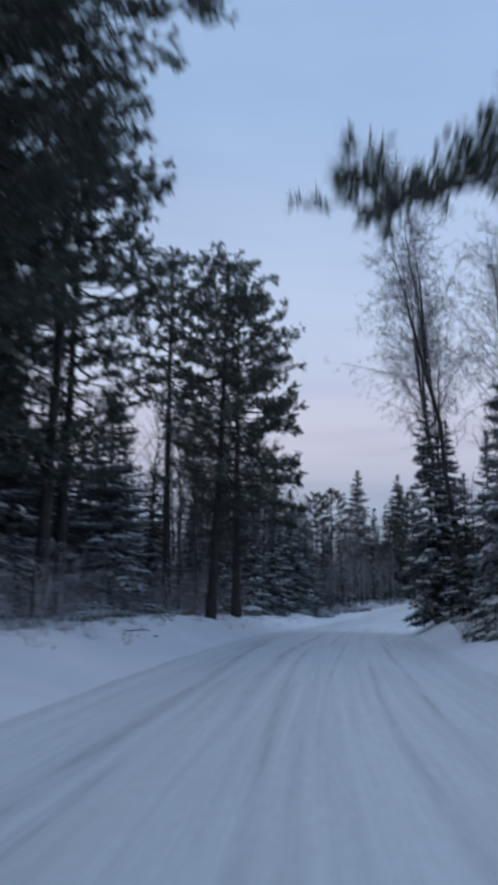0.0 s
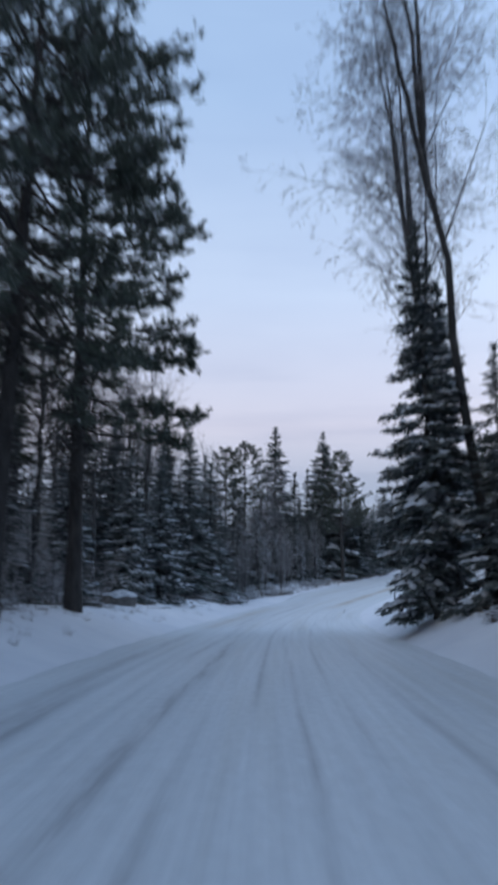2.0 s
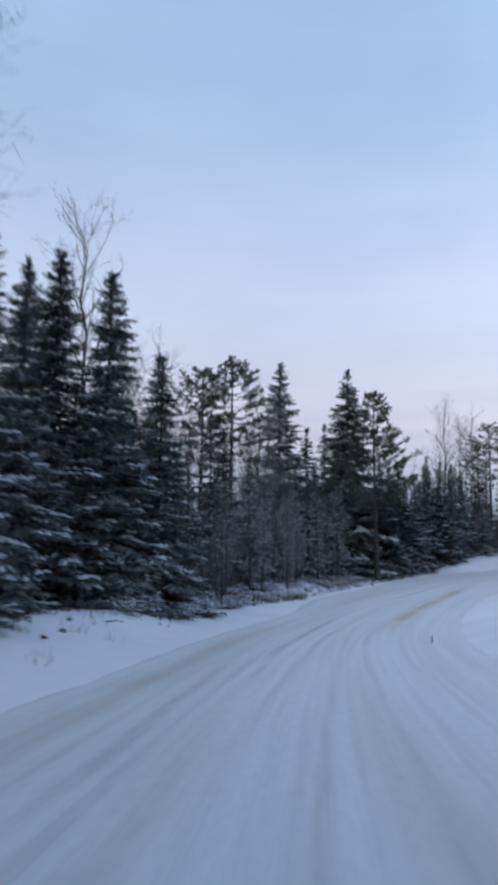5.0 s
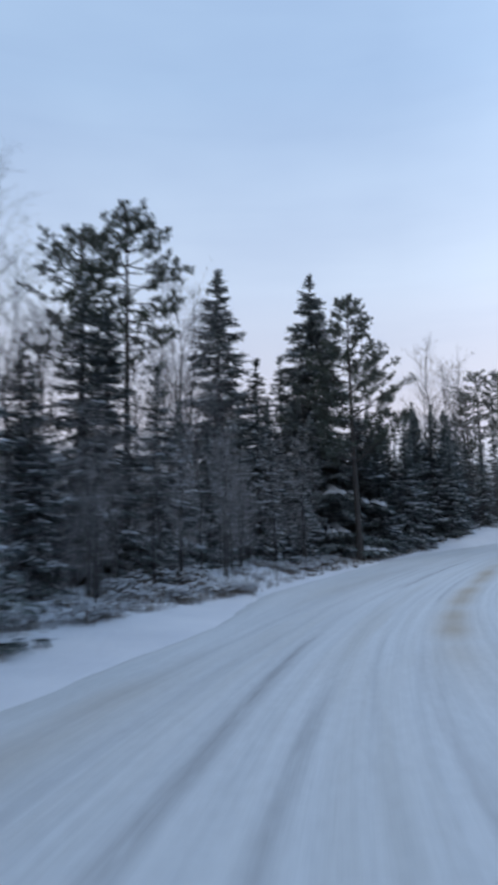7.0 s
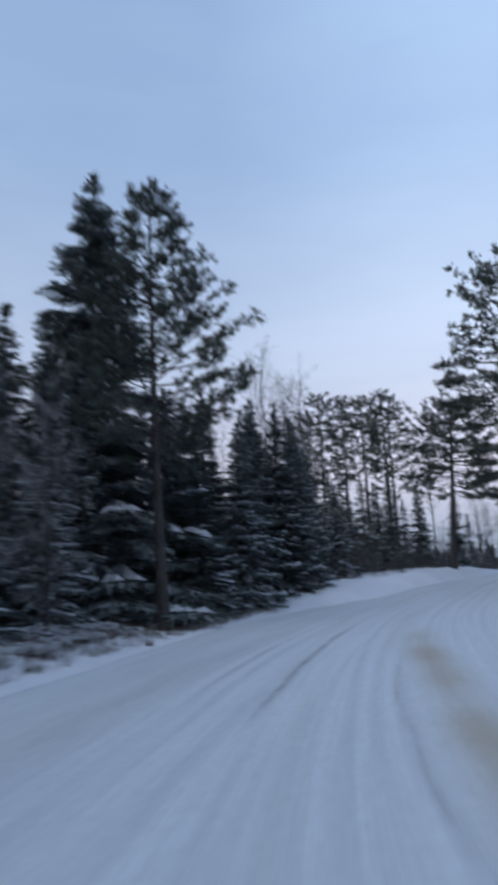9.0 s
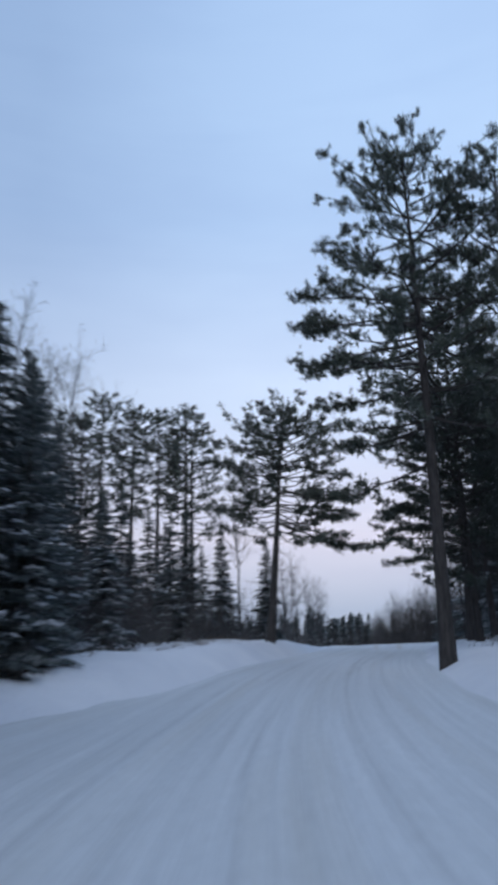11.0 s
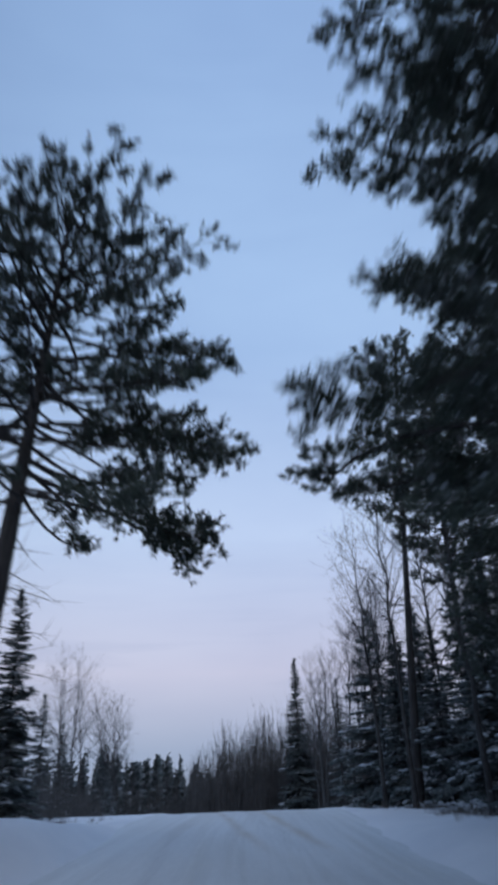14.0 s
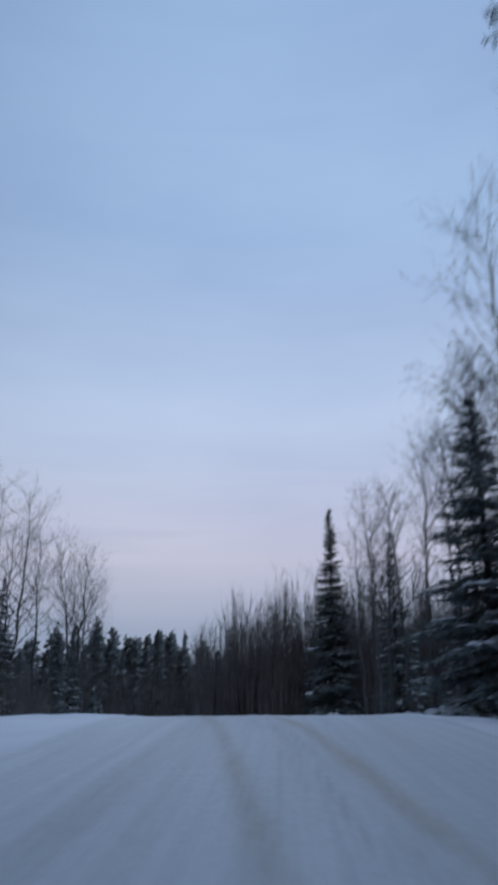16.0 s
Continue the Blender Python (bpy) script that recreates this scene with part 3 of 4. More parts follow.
def spruce(seed, h=12.0, spread=1.9, tiers=40, snow=0.5, skirt=0.10, taper=0.85, detail=0.7, col=1.0, far=False):
    """Conical spruce or fir: tiers of boughs that sag and turn up at the tip, fans of twigs, snow lying on them, a bare dark spire."""
    rng = random.Random(seed)
    root = new("spruce")
    wood, green, cap = Soup(), Soup(), Soup()
    line = trunk_line(rng, h, 0.006, 7)
    wood.tube(line, [0.010 * h * (1 - 0.93 * k / 6) for k in range(7)], 7)
    up, shapes = Vector((0, 0, 1)), SPRAY_FAR if far else SPRAY
    gone = [(rng.uniform(0, 6.28), rng.uniform(skirt, 0.85), rng.uniform(0.35, 0.7)) for _ in range(10)]
    for k in range(tiers):
        f = skirt + (1 - skirt) * ((k + 0.4 * rng.random()) / tiers) ** 0.86
        reach0 = spread * min(1, (1 - f) / col) ** taper * (0.7 + 0.3 * min(1, (f + 0.05) * 5)) + 0.05
        n = max(4, int((5.2 + 2.2 * (1 - f)) * (0.5 + 0.5 * detail)))
        for j in range(n):
            az = j * 6.283 / n + k * 0.7 + rng.gauss(0, 0.25)
            reach = reach0 * rng.uniform(0.62, 1.18)
            for ga, gf, cut in gone:
                if abs((az - ga + 3.14) % 6.283 - 3.14) < 0.55 and abs(f - gf) < 0.045:
                    reach *= cut
            out = Vector((math.cos(az), math.sin(az), 0))
            side = out.cross(up)
            p = along(line, f + rng.gauss(0, 0.016))
            droop = 0.86 - 0.75 * f - 1.6 * max(0.0, f - 0.8) + rng.gauss(0, 0.12)
            pts = [p + out * reach * u + up * reach * (-droop * u + 0.26 * u * u) for u in (0, 0.35, 0.7, 1.0)]
            for q in pts:
                q.z = max(q.z, 0.12 + 0.1 * rng.random())
            if not far:
                wood.spike(pts[0], pts[2], 0.016)
            load = rng.random() < snow * (1.25 if f < 0.6 else 1.25 - 3.2 * (f - 0.6))
            m = max(2, int((2.2 + reach * 2.7) * (0.55 + 0.45 * detail) * (0.7 if far else 1.0)))
            for i in range(m + 1):
                u = 1.0 if i == m else 0.10 + 0.80 * (i + rng.random() * 0.9) / m
                q = along(pts, 0.72 if i == m else u)
                lead = (along(pts, min(1.0, u + 0.1)) - along(pts, u - 0.15)).normalized()
                size = (0.20 + 0.30 * reach * (1.15 - 0.55 * u)) * rng.uniform(0.75, 1.25) * min(1, 0.45 + 5 * (1 - f))
                for sgn in ((0,) if i == m else (-1, 1)):
                    d = (lead + side * sgn * rng.uniform(0.5, 1.1) - up * rng.uniform(-0.05, 0.28)).normalized()
                    green.stamp(rng.choice(shapes), q, d, size, True)
                    if load and rng.random() < 0.35 + 0.65 * u:
                        cap.stamp(rng.choice(PAD), q + up * (0.02 + 0.04 * size), d, size * rng.uniform(0.5, 0.95), True)
    for _ in range(30 if far else 110):
        f = 1 - 0.25 * rng.random() ** 1.4
        p, r = along(line, f), 0.10 + 1.1 * (1 - f)
        green.needle(p, p + Vector((rng.gauss(0, r), rng.gauss(0, r), rng.uniform(0.10, 0.34))), jitter(rng, 0.035))
    wood.ob("trunk", M_DARK, root)
    for nm, s, m in (("crown", green, M_FIR), ("snow", cap, M_CAP)):
        if s.v or s.bulk:
            tagged(s.ob(nm, m, root), kind="stuff")
    return root


def bare_tree(seed, h=15.0, clear=0.34, spread=0.30, boughs=26, twigs=7, stems=1, lean=0.04, rise=1.0, depth=2, limb=0.30, wave=0.012, weep=0.0, forks=0, rime=False):
    """Leafless aspen: a leader that wavers to the top, or forks; ascending boughs, frosted twigs that may weep."""
    rng = random.Random(seed)
    root = new("bare_tree")
    wood, fringe = Soup(), Soup()
    up = Vector((0, 0, 1))

    def spray(p, d, length, r, level):
        pts, q, g = [p], p, d
        for k in range(3):
            g = (g + jitter(rng, 0.16) + up * (0.07 - (weep * (0.6 * level + 0.25 * k)))).normalized()
            q = q + g * length / 3
            pts.append(q)
        if level == 0:
            wood.tube(pts, [r, r * 0.75, r * 0.5, r * 0.3], 4)
        elif level == 1:
            for a, b, k in zip(pts, pts[1:], (1, 0.8, 0.6)):
                fringe.spike(a, b + (b - a) * 0.3, max(r * k, 0.0045))
        else:
            wide = jitter(rng, 1.0).cross(g).normalized() * max(r, 0.0075 if level == 2 else 0.0065)
            fringe.needle(pts[0], pts[1] + (pts[1] - pts[0]) * 0.2, wide)
            fringe.needle(pts[1], pts[3], wide * 0.85)
        if level < depth:
            for k in range(twigs if level == 0 else 5):
                u = rng.uniform(0.25, 1.0) if k else 1.0
                spray(along(pts, u), (g * 0.7 + jitter(rng, 0.48)).normalized(), length * rng.uniform(0.30, 0.52), r * 0.42, level + 1)

    def leader(line, r0, first, count, tall):
        wood.tube(line, [r0 * (1.2 if i == 0 and first else 1 - 0.92 * i / 10) for i in range(11)], 8)
        for j in range(count):
            g = (j + rng.random()) / count
            begin = clear if first else 0.12
            p = along(line, begin + (0.99 - begin) * g)
            az = j * 2.4 + rng.gauss(0, 0.5)
            d = Vector((math.cos(az), math.sin(az), rise * rng.uniform(0.5, 1.3) + 0.5 * g)).normalized()
            length = tall * spread * (0.55 + 0.9 * g - 1.15 * g * g) * rng.uniform(0.6, 1.25)
            spray(p, d, length, r0 * (limb - 0.62 * limb * g), 0)

    for k in range(stems):
        a = rng.uniform(0, 6.28)
        tall = h * (1.0 if k == 0 else rng.uniform(0.75, 0.97))
        out = Vector((math.cos(a), math.sin(a), 0))
        foot = out * 0.3 * k
        line = [foot + out * lean * tall * (i / 10) ** 1.2 + up * (-0.3 + (tall + 0.3) * i / 10) + (jitter(rng, wave * tall) * (i / 10) if i else Vector()) for i in range(11)]
        leader(line, 0.0088 * tall, True, boughs, tall)
        for j in range(forks):
            u = rng.uniform(clear + 0.02, clear + 0.22)
            p, az = along(line, u), a + 1.3 + j * 2.2 + rng.gauss(0, 0.3)
            side = Vector((math.cos(az), math.sin(az), 0))
            length = tall * (1 - u) * rng.uniform(0.80, 0.98)
            arm = [p + side * length * (0.10 * (i / 10) ** 0.7) + up * length * i / 10 + jitter(rng, wave * length) * (i / 10) for i in range(11)]
            leader(arm, 0.0050 * tall, False, int(boughs * 0.7), tall * 0.8)
    wood.ob("trunk", M_PALE, root, True)
    tagged(fringe.ob("crown", M_FROST if rime else M_TWIG, root), kind="stuff")
    root["tall"] = h
    return root


KINDS = {}


def plant(key, make, x, y, h, turn=None, native=None, lean=(0.0, 0.0), sink=0.05, squash=1.0, label="", group="", category="tree"):
    """Sets a tree of height h at (x, y): the first of its key is built, the others are copies that share its meshes."""
    rng = random.Random(int(x * 131 + y * 977))
    tilt = Vector((0, 0, 1)).rotation_difference(Vector((*lean, 1))).to_matrix().to_4x4()
    m = Matrix.Translation((x, y, land1(x, y) - sink)) @ tilt @ pose(0, 0, 0, 0, 0, rng.uniform(0, 360) if turn is None else turn)
    if key not in KINDS:
        ob = make()
        KINDS[key] = (ob, float(ob.get("tall", native or 1.0)))
        if "tall" in ob:
            del ob["tall"]
        k = h / KINDS[key][1]
        ob.matrix_basis = m @ Matrix.Diagonal((k * squash, k * squash, k, 1))
        fresh = ob
    else:
        proto, tall = KINDS[key]
        k = h / tall
        keep = proto.matrix_basis.copy()
        proto.matrix_basis = Matrix()
        fresh = copy_thing(proto, m @ Matrix.Diagonal((k * squash, k * squash, k, 1)))
        proto.matrix_basis = keep
    return tagged(fresh, label, category, group)


PINES = [dict(base=0.46, spread=3.1, boughs=80), dict(base=0.55, spread=2.7, boughs=65), dict(base=0.36, spread=3.9, boughs=95, dead=110), dict(base=0.40, spread=4.2, boughs=90, droop=0.38),
         dict(base=0.24, spread=5.2, boughs=125, flat=0.0, dead=10, tufts=1.35), dict(base=0.38, spread=4.4, boughs=105, flat=0.0, droop=-0.05, tufts=1.3),
         dict(base=0.51, spread=4.3, boughs=90, droop=0.18, dome=2.6, tufts=1.35)]
FIRS = [dict(spread=2.0, snow=0.6, taper=0.82), dict(spread=1.95, snow=0.5, taper=0.88, tiers=54, detail=0.8), dict(spread=2.4, snow=0.8, taper=0.8), dict(spread=1.65, snow=0.3, taper=0.88, tiers=36), dict(spread=2.1, snow=0.22, taper=0.85),
        dict(spread=1.8, snow=0.05, taper=1.1, tiers=60, detail=1.0), dict(spread=1.4, snow=1.0, taper=0.85, col=0.62, tiers=38, detail=1.2, skirt=0.09), dict(spread=2.5, snow=0.95, taper=0.8, tiers=36, detail=1.2), dict(spread=2.9, snow=0.25, taper=0.85, tiers=46, detail=1.2)]
BARES = [dict(clear=0.42), dict(clear=0.5, spread=0.26, boughs=26), dict(clear=0.36, spread=0.32), dict(stems=2, lean=0.1, clear=0.5), dict(clear=0.45, spread=0.24, boughs=30, twigs=8),
         dict(clear=0.46, spread=0.23, boughs=21, twigs=9, depth=3, rise=1.0, limb=0.18, wave=0.006, weep=0.10, forks=2, lean=0.0),
         dict(h=7.0, clear=0.12, spread=0.34, boughs=30, twigs=7, rise=0.55, weep=0.06, limb=0.24, rime=True), dict(h=7.0, clear=0.16, spread=0.28, boughs=26, twigs=7, stems=2, rise=0.7, weep=0.04, limb=0.24, rime=True)]


def pine(x, y, h, v=0, far=False, **kw):
    o = dict(PINES[v % 7])
    if far:
        o.update(boughs=62 if far == "mid" else 40, far=far != "mid", dead=20, tufts=0.75)
    kw.setdefault("label", "tall red pine with a dark tufted crown beside the snowy road")
    kw.setdefault("group", "tall pines along the road")
    return plant(("pine", v, far), lambda: red_pine(100 + v, **o), x, y, h, native=18.0, **kw)


def fir(x, y, h, v=0, far=False, **kw):
    o = dict(FIRS[v % 9])
    if far:
        o.update(detail=0.5, tiers=27, far=True)
    kw.setdefault("label", "snow-dusted dark green spruce in the forest edge")
    kw.setdefault("group", "spruces of the forest")
    return plant(("fir", v, far), lambda: spruce(200 + v, **o), x, y, h, native=12.0, **kw)


def bare(x, y, h, v=0, far=False, **kw):
    o = dict(BARES[v % 8])
    if far:
        o.update(boughs=13, twigs=4)
    kw.setdefault("label", "leafless grey aspen with frosted twigs in the woods")
    kw.setdefault("group", "bare trees of the forest")
    return plant(("bare", v, far), lambda: bare_tree(300 + v, **o), x, y, h, **kw)


# ---- trees that stand out, in the order of the drive ----
OVERHANG = ("overhang",)
plant(OVERHANG, lambda: red_pine(140, base=0.5, spread=3.0, boughs=50, dead=0, longs=((7.5, 3.14, 4.4, -0.6, 0.1),)), 5.6, 6.4, 18, 0, 18.0,
      label="red pine with a long low bough hanging over the road", group="tall pines along the road")
pine(-5.6, 12.2, 19, 3)
pine(-6.6, 16.0, 19, 2)
pine(-7.6, 20.5, 19, 0)
pine(-9.0, 24.2, 17, 4)
pine(-11.8, 19.5, 17, 4)
pine(-6.7, 25.1, 19, 0)
pine(-7.2, 29.6, 18.5, 2)
pine(-9.8, 17.5, 18, 0)
pine(-10.5, 26.0, 18, 1)
pine(-11.0, 33.0, 18, 1)
pine(-4.05, 39.1, 18.5, 1)
plant(("roadside_pine",), lambda: red_pine(152, base=0.37, spread=3.4, boughs=110, droop=0.24, dead=230, snag=3.2, longs=((7.2, 0.4, 3.0, -0.2, 0.1), (8.0, -0.3, 3.2, -0.15, 0.1), (8.8, 0.8, 3.3, -0.1, 0.0), (9.6, 0.0, 3.4, -0.05, 0.0), (10.4, -0.6, 3.2, 0.0, 0.0), (11.2, 0.5, 3.2, 0.0, 0.0), (7.6, 1.3, 2.8, -0.2, 0.1), (6.7, -0.1, 2.4, -0.25, 0.15))), -1.8, 37.4, 17.6, 0, 18.0, lean=(0.02, 0.0),
      label="tall red pine with a broad dense crown and dead lower twigs", group="tall pines along the road")
plant(("low_crowned_pine",), lambda: red_pine(158, base=0.29, spread=3.7, boughs=120, droop=0.3, dead=140, snag=3.0, dome=2.8, tufts=1.1, longs=((6.6, 0.2, 3.2, -0.12, 0.1), (7.6, -0.4, 3.4, -0.08, 0.1), (8.8, 0.5, 3.5, 0.0, 0.1), (5.8, -0.1, 2.8, -0.2, 0.15))), -0.7, 44.2, 18.6, 0, 18.0,
      label="tall red pine with a low drooping crown and dead twigs", group="tall pines along the road")
bare(11.5, 44.4, 21.0, 5, lean=(-0.115, 0.0), label="tall leafless aspen leaning over the road")
bare(12.2, 43.2, 22.0, 5, lean=(-0.19, -0.16), label="tall leafless aspen leaning over the road")
bare(11.6, 34.0, 18.5, 5)
bare(12.6, 38.0, 17.0, 2)
bare(13.5, 33.0, 17.0, 0)
bare(12.1, 47.0, 18, 5, lean=(-0.06, 0.0), label="tall leafless aspen leaning over the road")
fir(10.15, 42.9, 12.5, 6, lean=(-0.03, 0.0))
fir(12.0, 46.8, 11.8, 6)
for x, y, h, v in ((-8.2, 18.0, 9.0, 0), (-8.8, 22.6, 10.0, 2), (-9.5, 28.3, 11.0, 0), (-8.7, 32.6, 9.0, 2), (-10.0, 36.2, 10.0, 0), (-7.8, 35.2, 8.0, 1), (-12.2, 22.0, 11.5, 4), (-12.6, 30.0, 12.0, 4), (-6.2, 38.0, 8.0, 2),
                   (-10.6, 22.4, 12.0, 0), (-11.6, 26.6, 12.5, 2), (-13.0, 31.0, 13.0, 0), (-9.9, 31.0, 10.5, 4), (-14.0, 25.4, 13.0, 4), (-8.4, 26.8, 9.0, 4), (-12.8, 37.0, 12.0, 4)):
    fir(x, y, h, v, squash=1.15)
for x, y, h, v in ((-1.5, 53.5, 14.0, 0), (-3.6, 50.0, 14.5, 1), (-2.8, 56.5, 15.0, 2), (-4.8, 54.5, 15.5, 1), (1.0, 61.0, 13.0, 1), (-5.5, 59.5, 15.0, 0)):
    bare(x, y, h, v)
fir(9.4, 26.8, 12.2, 7, squash=0.9)
fir(11.0, 32.2, 9.5, 7)
fir(13.4, 35.2, 11.5, 4, squash=1.2)
fir(14.2, 40.0, 12.0, 4, squash=1.2)
fir(11.2, 40.5, 7.5, 4, squash=1.2)
fir(11.8, 30.5, 11.0, 2)
fir(12.0, 36.0, 9.5, 1)
fir(12.6, 41.0, 10.0, 4)
for x, y, h, v in ((-5.5, 44, 8.5, 2), (-3.5, 47.5, 8, 1), (-1.8, 51.5, 6.5, 2), (0.3, 58.5, 7.5, 2), (-2.0, 60.5, 9.5, 1), (1.8, 63.0, 8.0, 2), (-0.8, 65.5, 11, 1), (2.0, 68.5, 9.5, 0), (0.2, 71.0, 11.5, 3),
                   (-7.5, 41.0, 9.0, 0), (-9.0, 45.0, 10.0, 2), (3.9, 74.2, 11.8, 1), (2.2, 72.6, 11.6, 1), (0.8, 75.5, 12.2, 3), (4.6, 78.8, 8.0, 0), (5.5, 83.3, 11.6, 0), (7.2, 88.0, 6.5, 0), (8.4, 90.6, 9.8, 0), (6.4, 91.2, 8.0, 2), (11.0, 93.6, 7.6, 2), (3.6, 86.5, 9.0, 0), (1.8, 82.5, 9.5, 2), (4.4, 81.2, 7.5, 2), (13.2, 97.6, 5.5, 2), (18.6, 104.6, 6.0, 2), (17.8, 108.4, 9.0, 0),
                   (9.2, 91.2, 9.0, 1), (11.8, 95.5, 6.5, 0), (15.7, 112.5, 18.3, 1), (18.2, 113.5, 12.5, 3), (20.2, 116.0, 13.0, 3), (19.6, 109.0, 10.0, 4),
                   (16.0, 101.2, 7.2, 2), (15.5, 104.0, 8.0, 4), (17.2, 104.9, 8.0, 4), (18.9, 106.4, 8.5, 4), (20.2, 108.0, 8.0, 0), (14.0, 102.0, 8.5, 4), (3.0, 79.0, 8.5, 4), (4.2, 84.5, 9.0, 4), (5.4, 86.3, 8.5, 0), (2.5, 84.2, 10.0, 4), (1.0, 79.0, 11.0, 0), (-2.8, 57.2, 9.0, 4), (-0.6, 61.0, 9.0, 4), (14.4, 104.5, 6.0, 2), (24.2, 112.0, 8.6, 2), (26.0, 115.5, 8.8, 0), (27.5, 112.6, 7.6, 2), (29.2, 115.2, 9.0, 0), (31.0, 119.0, 8.4, 2), (32.5, 117.0, 7.0, 0), (30.2, 117.4, 8.8, 4), (28.2, 113.9, 8.2, 4), (30.9, 116.2, 8.6, 0), (31.8, 118.2, 9.4, 4), (81.0, 166.5, 10.0, 4), (83.6, 162.4, 4.2, 2), (81.6, 161.0, 5.0, 4), (79.6, 162.6, 7.0, 0), (33.2, 119.6, 8.8, 4), (26.8, 117.4, 9.6, 4), (25.0, 114.0, 9.0, 4), (35.2, 123.0, 9.0, 4), (32.0, 122.5, 10.0, 4),
                   (34.2, 121.5, 9.2, 1), (36.6, 124.8, 8.6, 0), (39.5, 126.5, 6.0, 2), (59.0, 145.6, 9.0, 1), (61.5, 143.5, 8.0, 1), (47.5, 134.5, 6.5, 0), (50.5, 137.5, 7.5, 1), (45.5, 140.5, 9.0, 4), (48.5, 141.5, 9.5, 0), (51.5, 143.5, 9.0, 4), (54.0, 145.5, 8.5, 0), (43.0, 137.0, 9.0, 4), (56.5, 144.5, 7.0, 4), (46.5, 137.0, 6.0, 2),
                   (78.5, 137.2, 8.5, 4), (83.0, 138.0, 9.5, 0), (80.5, 134.0, 9.5, 4), (86.5, 141.0, 9.0, 0), (95.4, 151.0, 10.0, 3), (73.5, 133.0, 7.0, 0), (72.0, 131.2, 8.0, 4), (75.2, 134.4, 8.0, 4), (70.4, 128.4, 8.5, 4), (76.8, 136.4, 7.5, 4), (74.2, 129.0, 9.0, 4), (68.5, 125.5, 9.0, 4), (78.6, 132.6, 9.0, 4), (70.0, 129.5, 8.5, 1), (66.5, 127.0, 8.0, 4), (63.0, 122.5, 11.0, 4), (75.5, 130.5, 9.0, 2)):
    fir(x, y, h, v, squash=1.4 if v in (1, 3) and 65 < y < 115 else 1.15)
plant(("forked_tree",), lambda: bare_tree(371, h=13.0, clear=0.30, spread=0.34, boughs=20, twigs=8, forks=2, rise=0.9, depth=3), 12.5, 99.5, 12.4, 40, label="leafless forked tree with frosted twigs among the spruces", group="bare trees of the forest")
pine(9.8, 93.6, 13.4, 1, label="half-grown pine with a thin snowy crown at the road")
pine(8.0, 95.0, 13.0, 1)
pine(22.4, 106.5, 14.6, 5, label="single pine with a bare grey trunk at the bend")
plant(("bend_pine",), lambda: red_pine(103, base=0.42, spread=3.7, boughs=80, droop=0.3, tufts=1.1, longs=((11.4, 2.2, 4.0, 0.08, 0.1), (12.2, 2.5, 3.8, 0.08, 0.05), (10.0, 2.28, 3.7, 0.05, 0.1), (10.8, 1.9, 3.8, 0.05, 0.1), (9.1, 2.0, 3.5, 0.0, 0.1), (7.8, 2.1, 3.4, -0.04, 0.1), (6.6, 1.86, 3.1, -0.2, 0.15))),
      43.5, 113.7, 16.8, 0, 18.0, label="tall red pine with long boughs over the bend", group="tall pines along the road")
fir(21.3, 110.8, 17.2, 8, squash=1.1)
fir(81.6, 140.3, 10.0, 4, squash=1.6)
fir(5.6, 79.6, 10.6, 4, squash=1.4)
fir(26.2, 113.4, 9.0, 4, squash=1.3)
fir(25.0, 110.6, 6.8, 4, squash=1.3)
fir(98.6, 156.9, 13.4, 5, squash=1.1, label="slender dark spruce with a spire top past the crest")
pine(46.8, 112.6, 16.5, 0, lean=(0.03, -0.02))
pine(48.6, 110.4, 14.5, 1)
plant(("old_pine",), lambda: red_pine(150, h=14.0, base=0.46, spread=3.6, boughs=95, dome=5.0, droop=0.26, tufts=1.05, girth=1.5,
                                      longs=((6.7, -0.7, 3.8, -0.16, 0.2), (7.2, -0.2, 4.1, -0.22, 0.2), (8.0, -1.1, 4.1, -0.15, 0.2), (9.2, -0.5, 4.0, -0.05, 0.0), (6.8, -1.5, 3.7, -0.3, 0.3), (7.5, -0.45, 4.0, -0.2, 0.2), (8.3, -0.8, 4.0, -0.1, 0.1), (9.9, -0.9, 3.9, 0.0, 0.0), (8.8, -1.4, 3.9, -0.1, 0.1), (8.6, 2.2, 4.4, -0.1, 0.1), (9.8, 3.0, 4.4, 0.0, 0.0))),
      51.9, 131.6, 12.6, 0, 14.0, lean=(0.055, -0.045), label="broad old pine with drooping boughs over the road", group="tall pines along the road")
pine(54.5, 120.9, 17.8, 6, squash=0.95)
plant(("shade_pine",), lambda: red_pine(154, base=0.26, spread=4.9, boughs=125, flat=0.5, dead=20, tufts=1.45, longs=((7.3, 2.14, 6.2, 0.0, 0.1), (9.6, 2.3, 4.2, 0.0, 0.1), (6.4, 1.9, 4.6, 0.0, 0.1))),
      52.4, 119.0, 10.8, 0, 18.0, squash=1.15, label="dense dark pine with low boughs beside the road", group="tall pines along the road")
plant(("tall_shade_pine",), lambda: red_pine(156, base=0.24, spread=4.7, boughs=115, dead=20, tufts=1.45, longs=((10.4, 1.78, 6.8, 0.0, 0.0), (8.6, 2.2, 5.4, 0.0, 0.1))),
      57.6, 121.9, 11.8, 0, 18.0, squash=1.15, label="dense dark pine with low boughs beside the road", group="tall pines along the road")
pine(63.8, 124.4, 12.5, 4, label="dense dark pine with low boughs beside the road")
pine(62.0, 121.5, 13.0, 4, label="dense dark pine with low boughs beside the road")
pine(73.3, 134.2, 21.0, 1, squash=0.72, lean=(0.05, -0.06))
pine(72.4, 130.2, 17.5, 0)
pine(76.0, 132.5, 17.0, 1)
pine(69.0, 127.5, 16.5, 0)
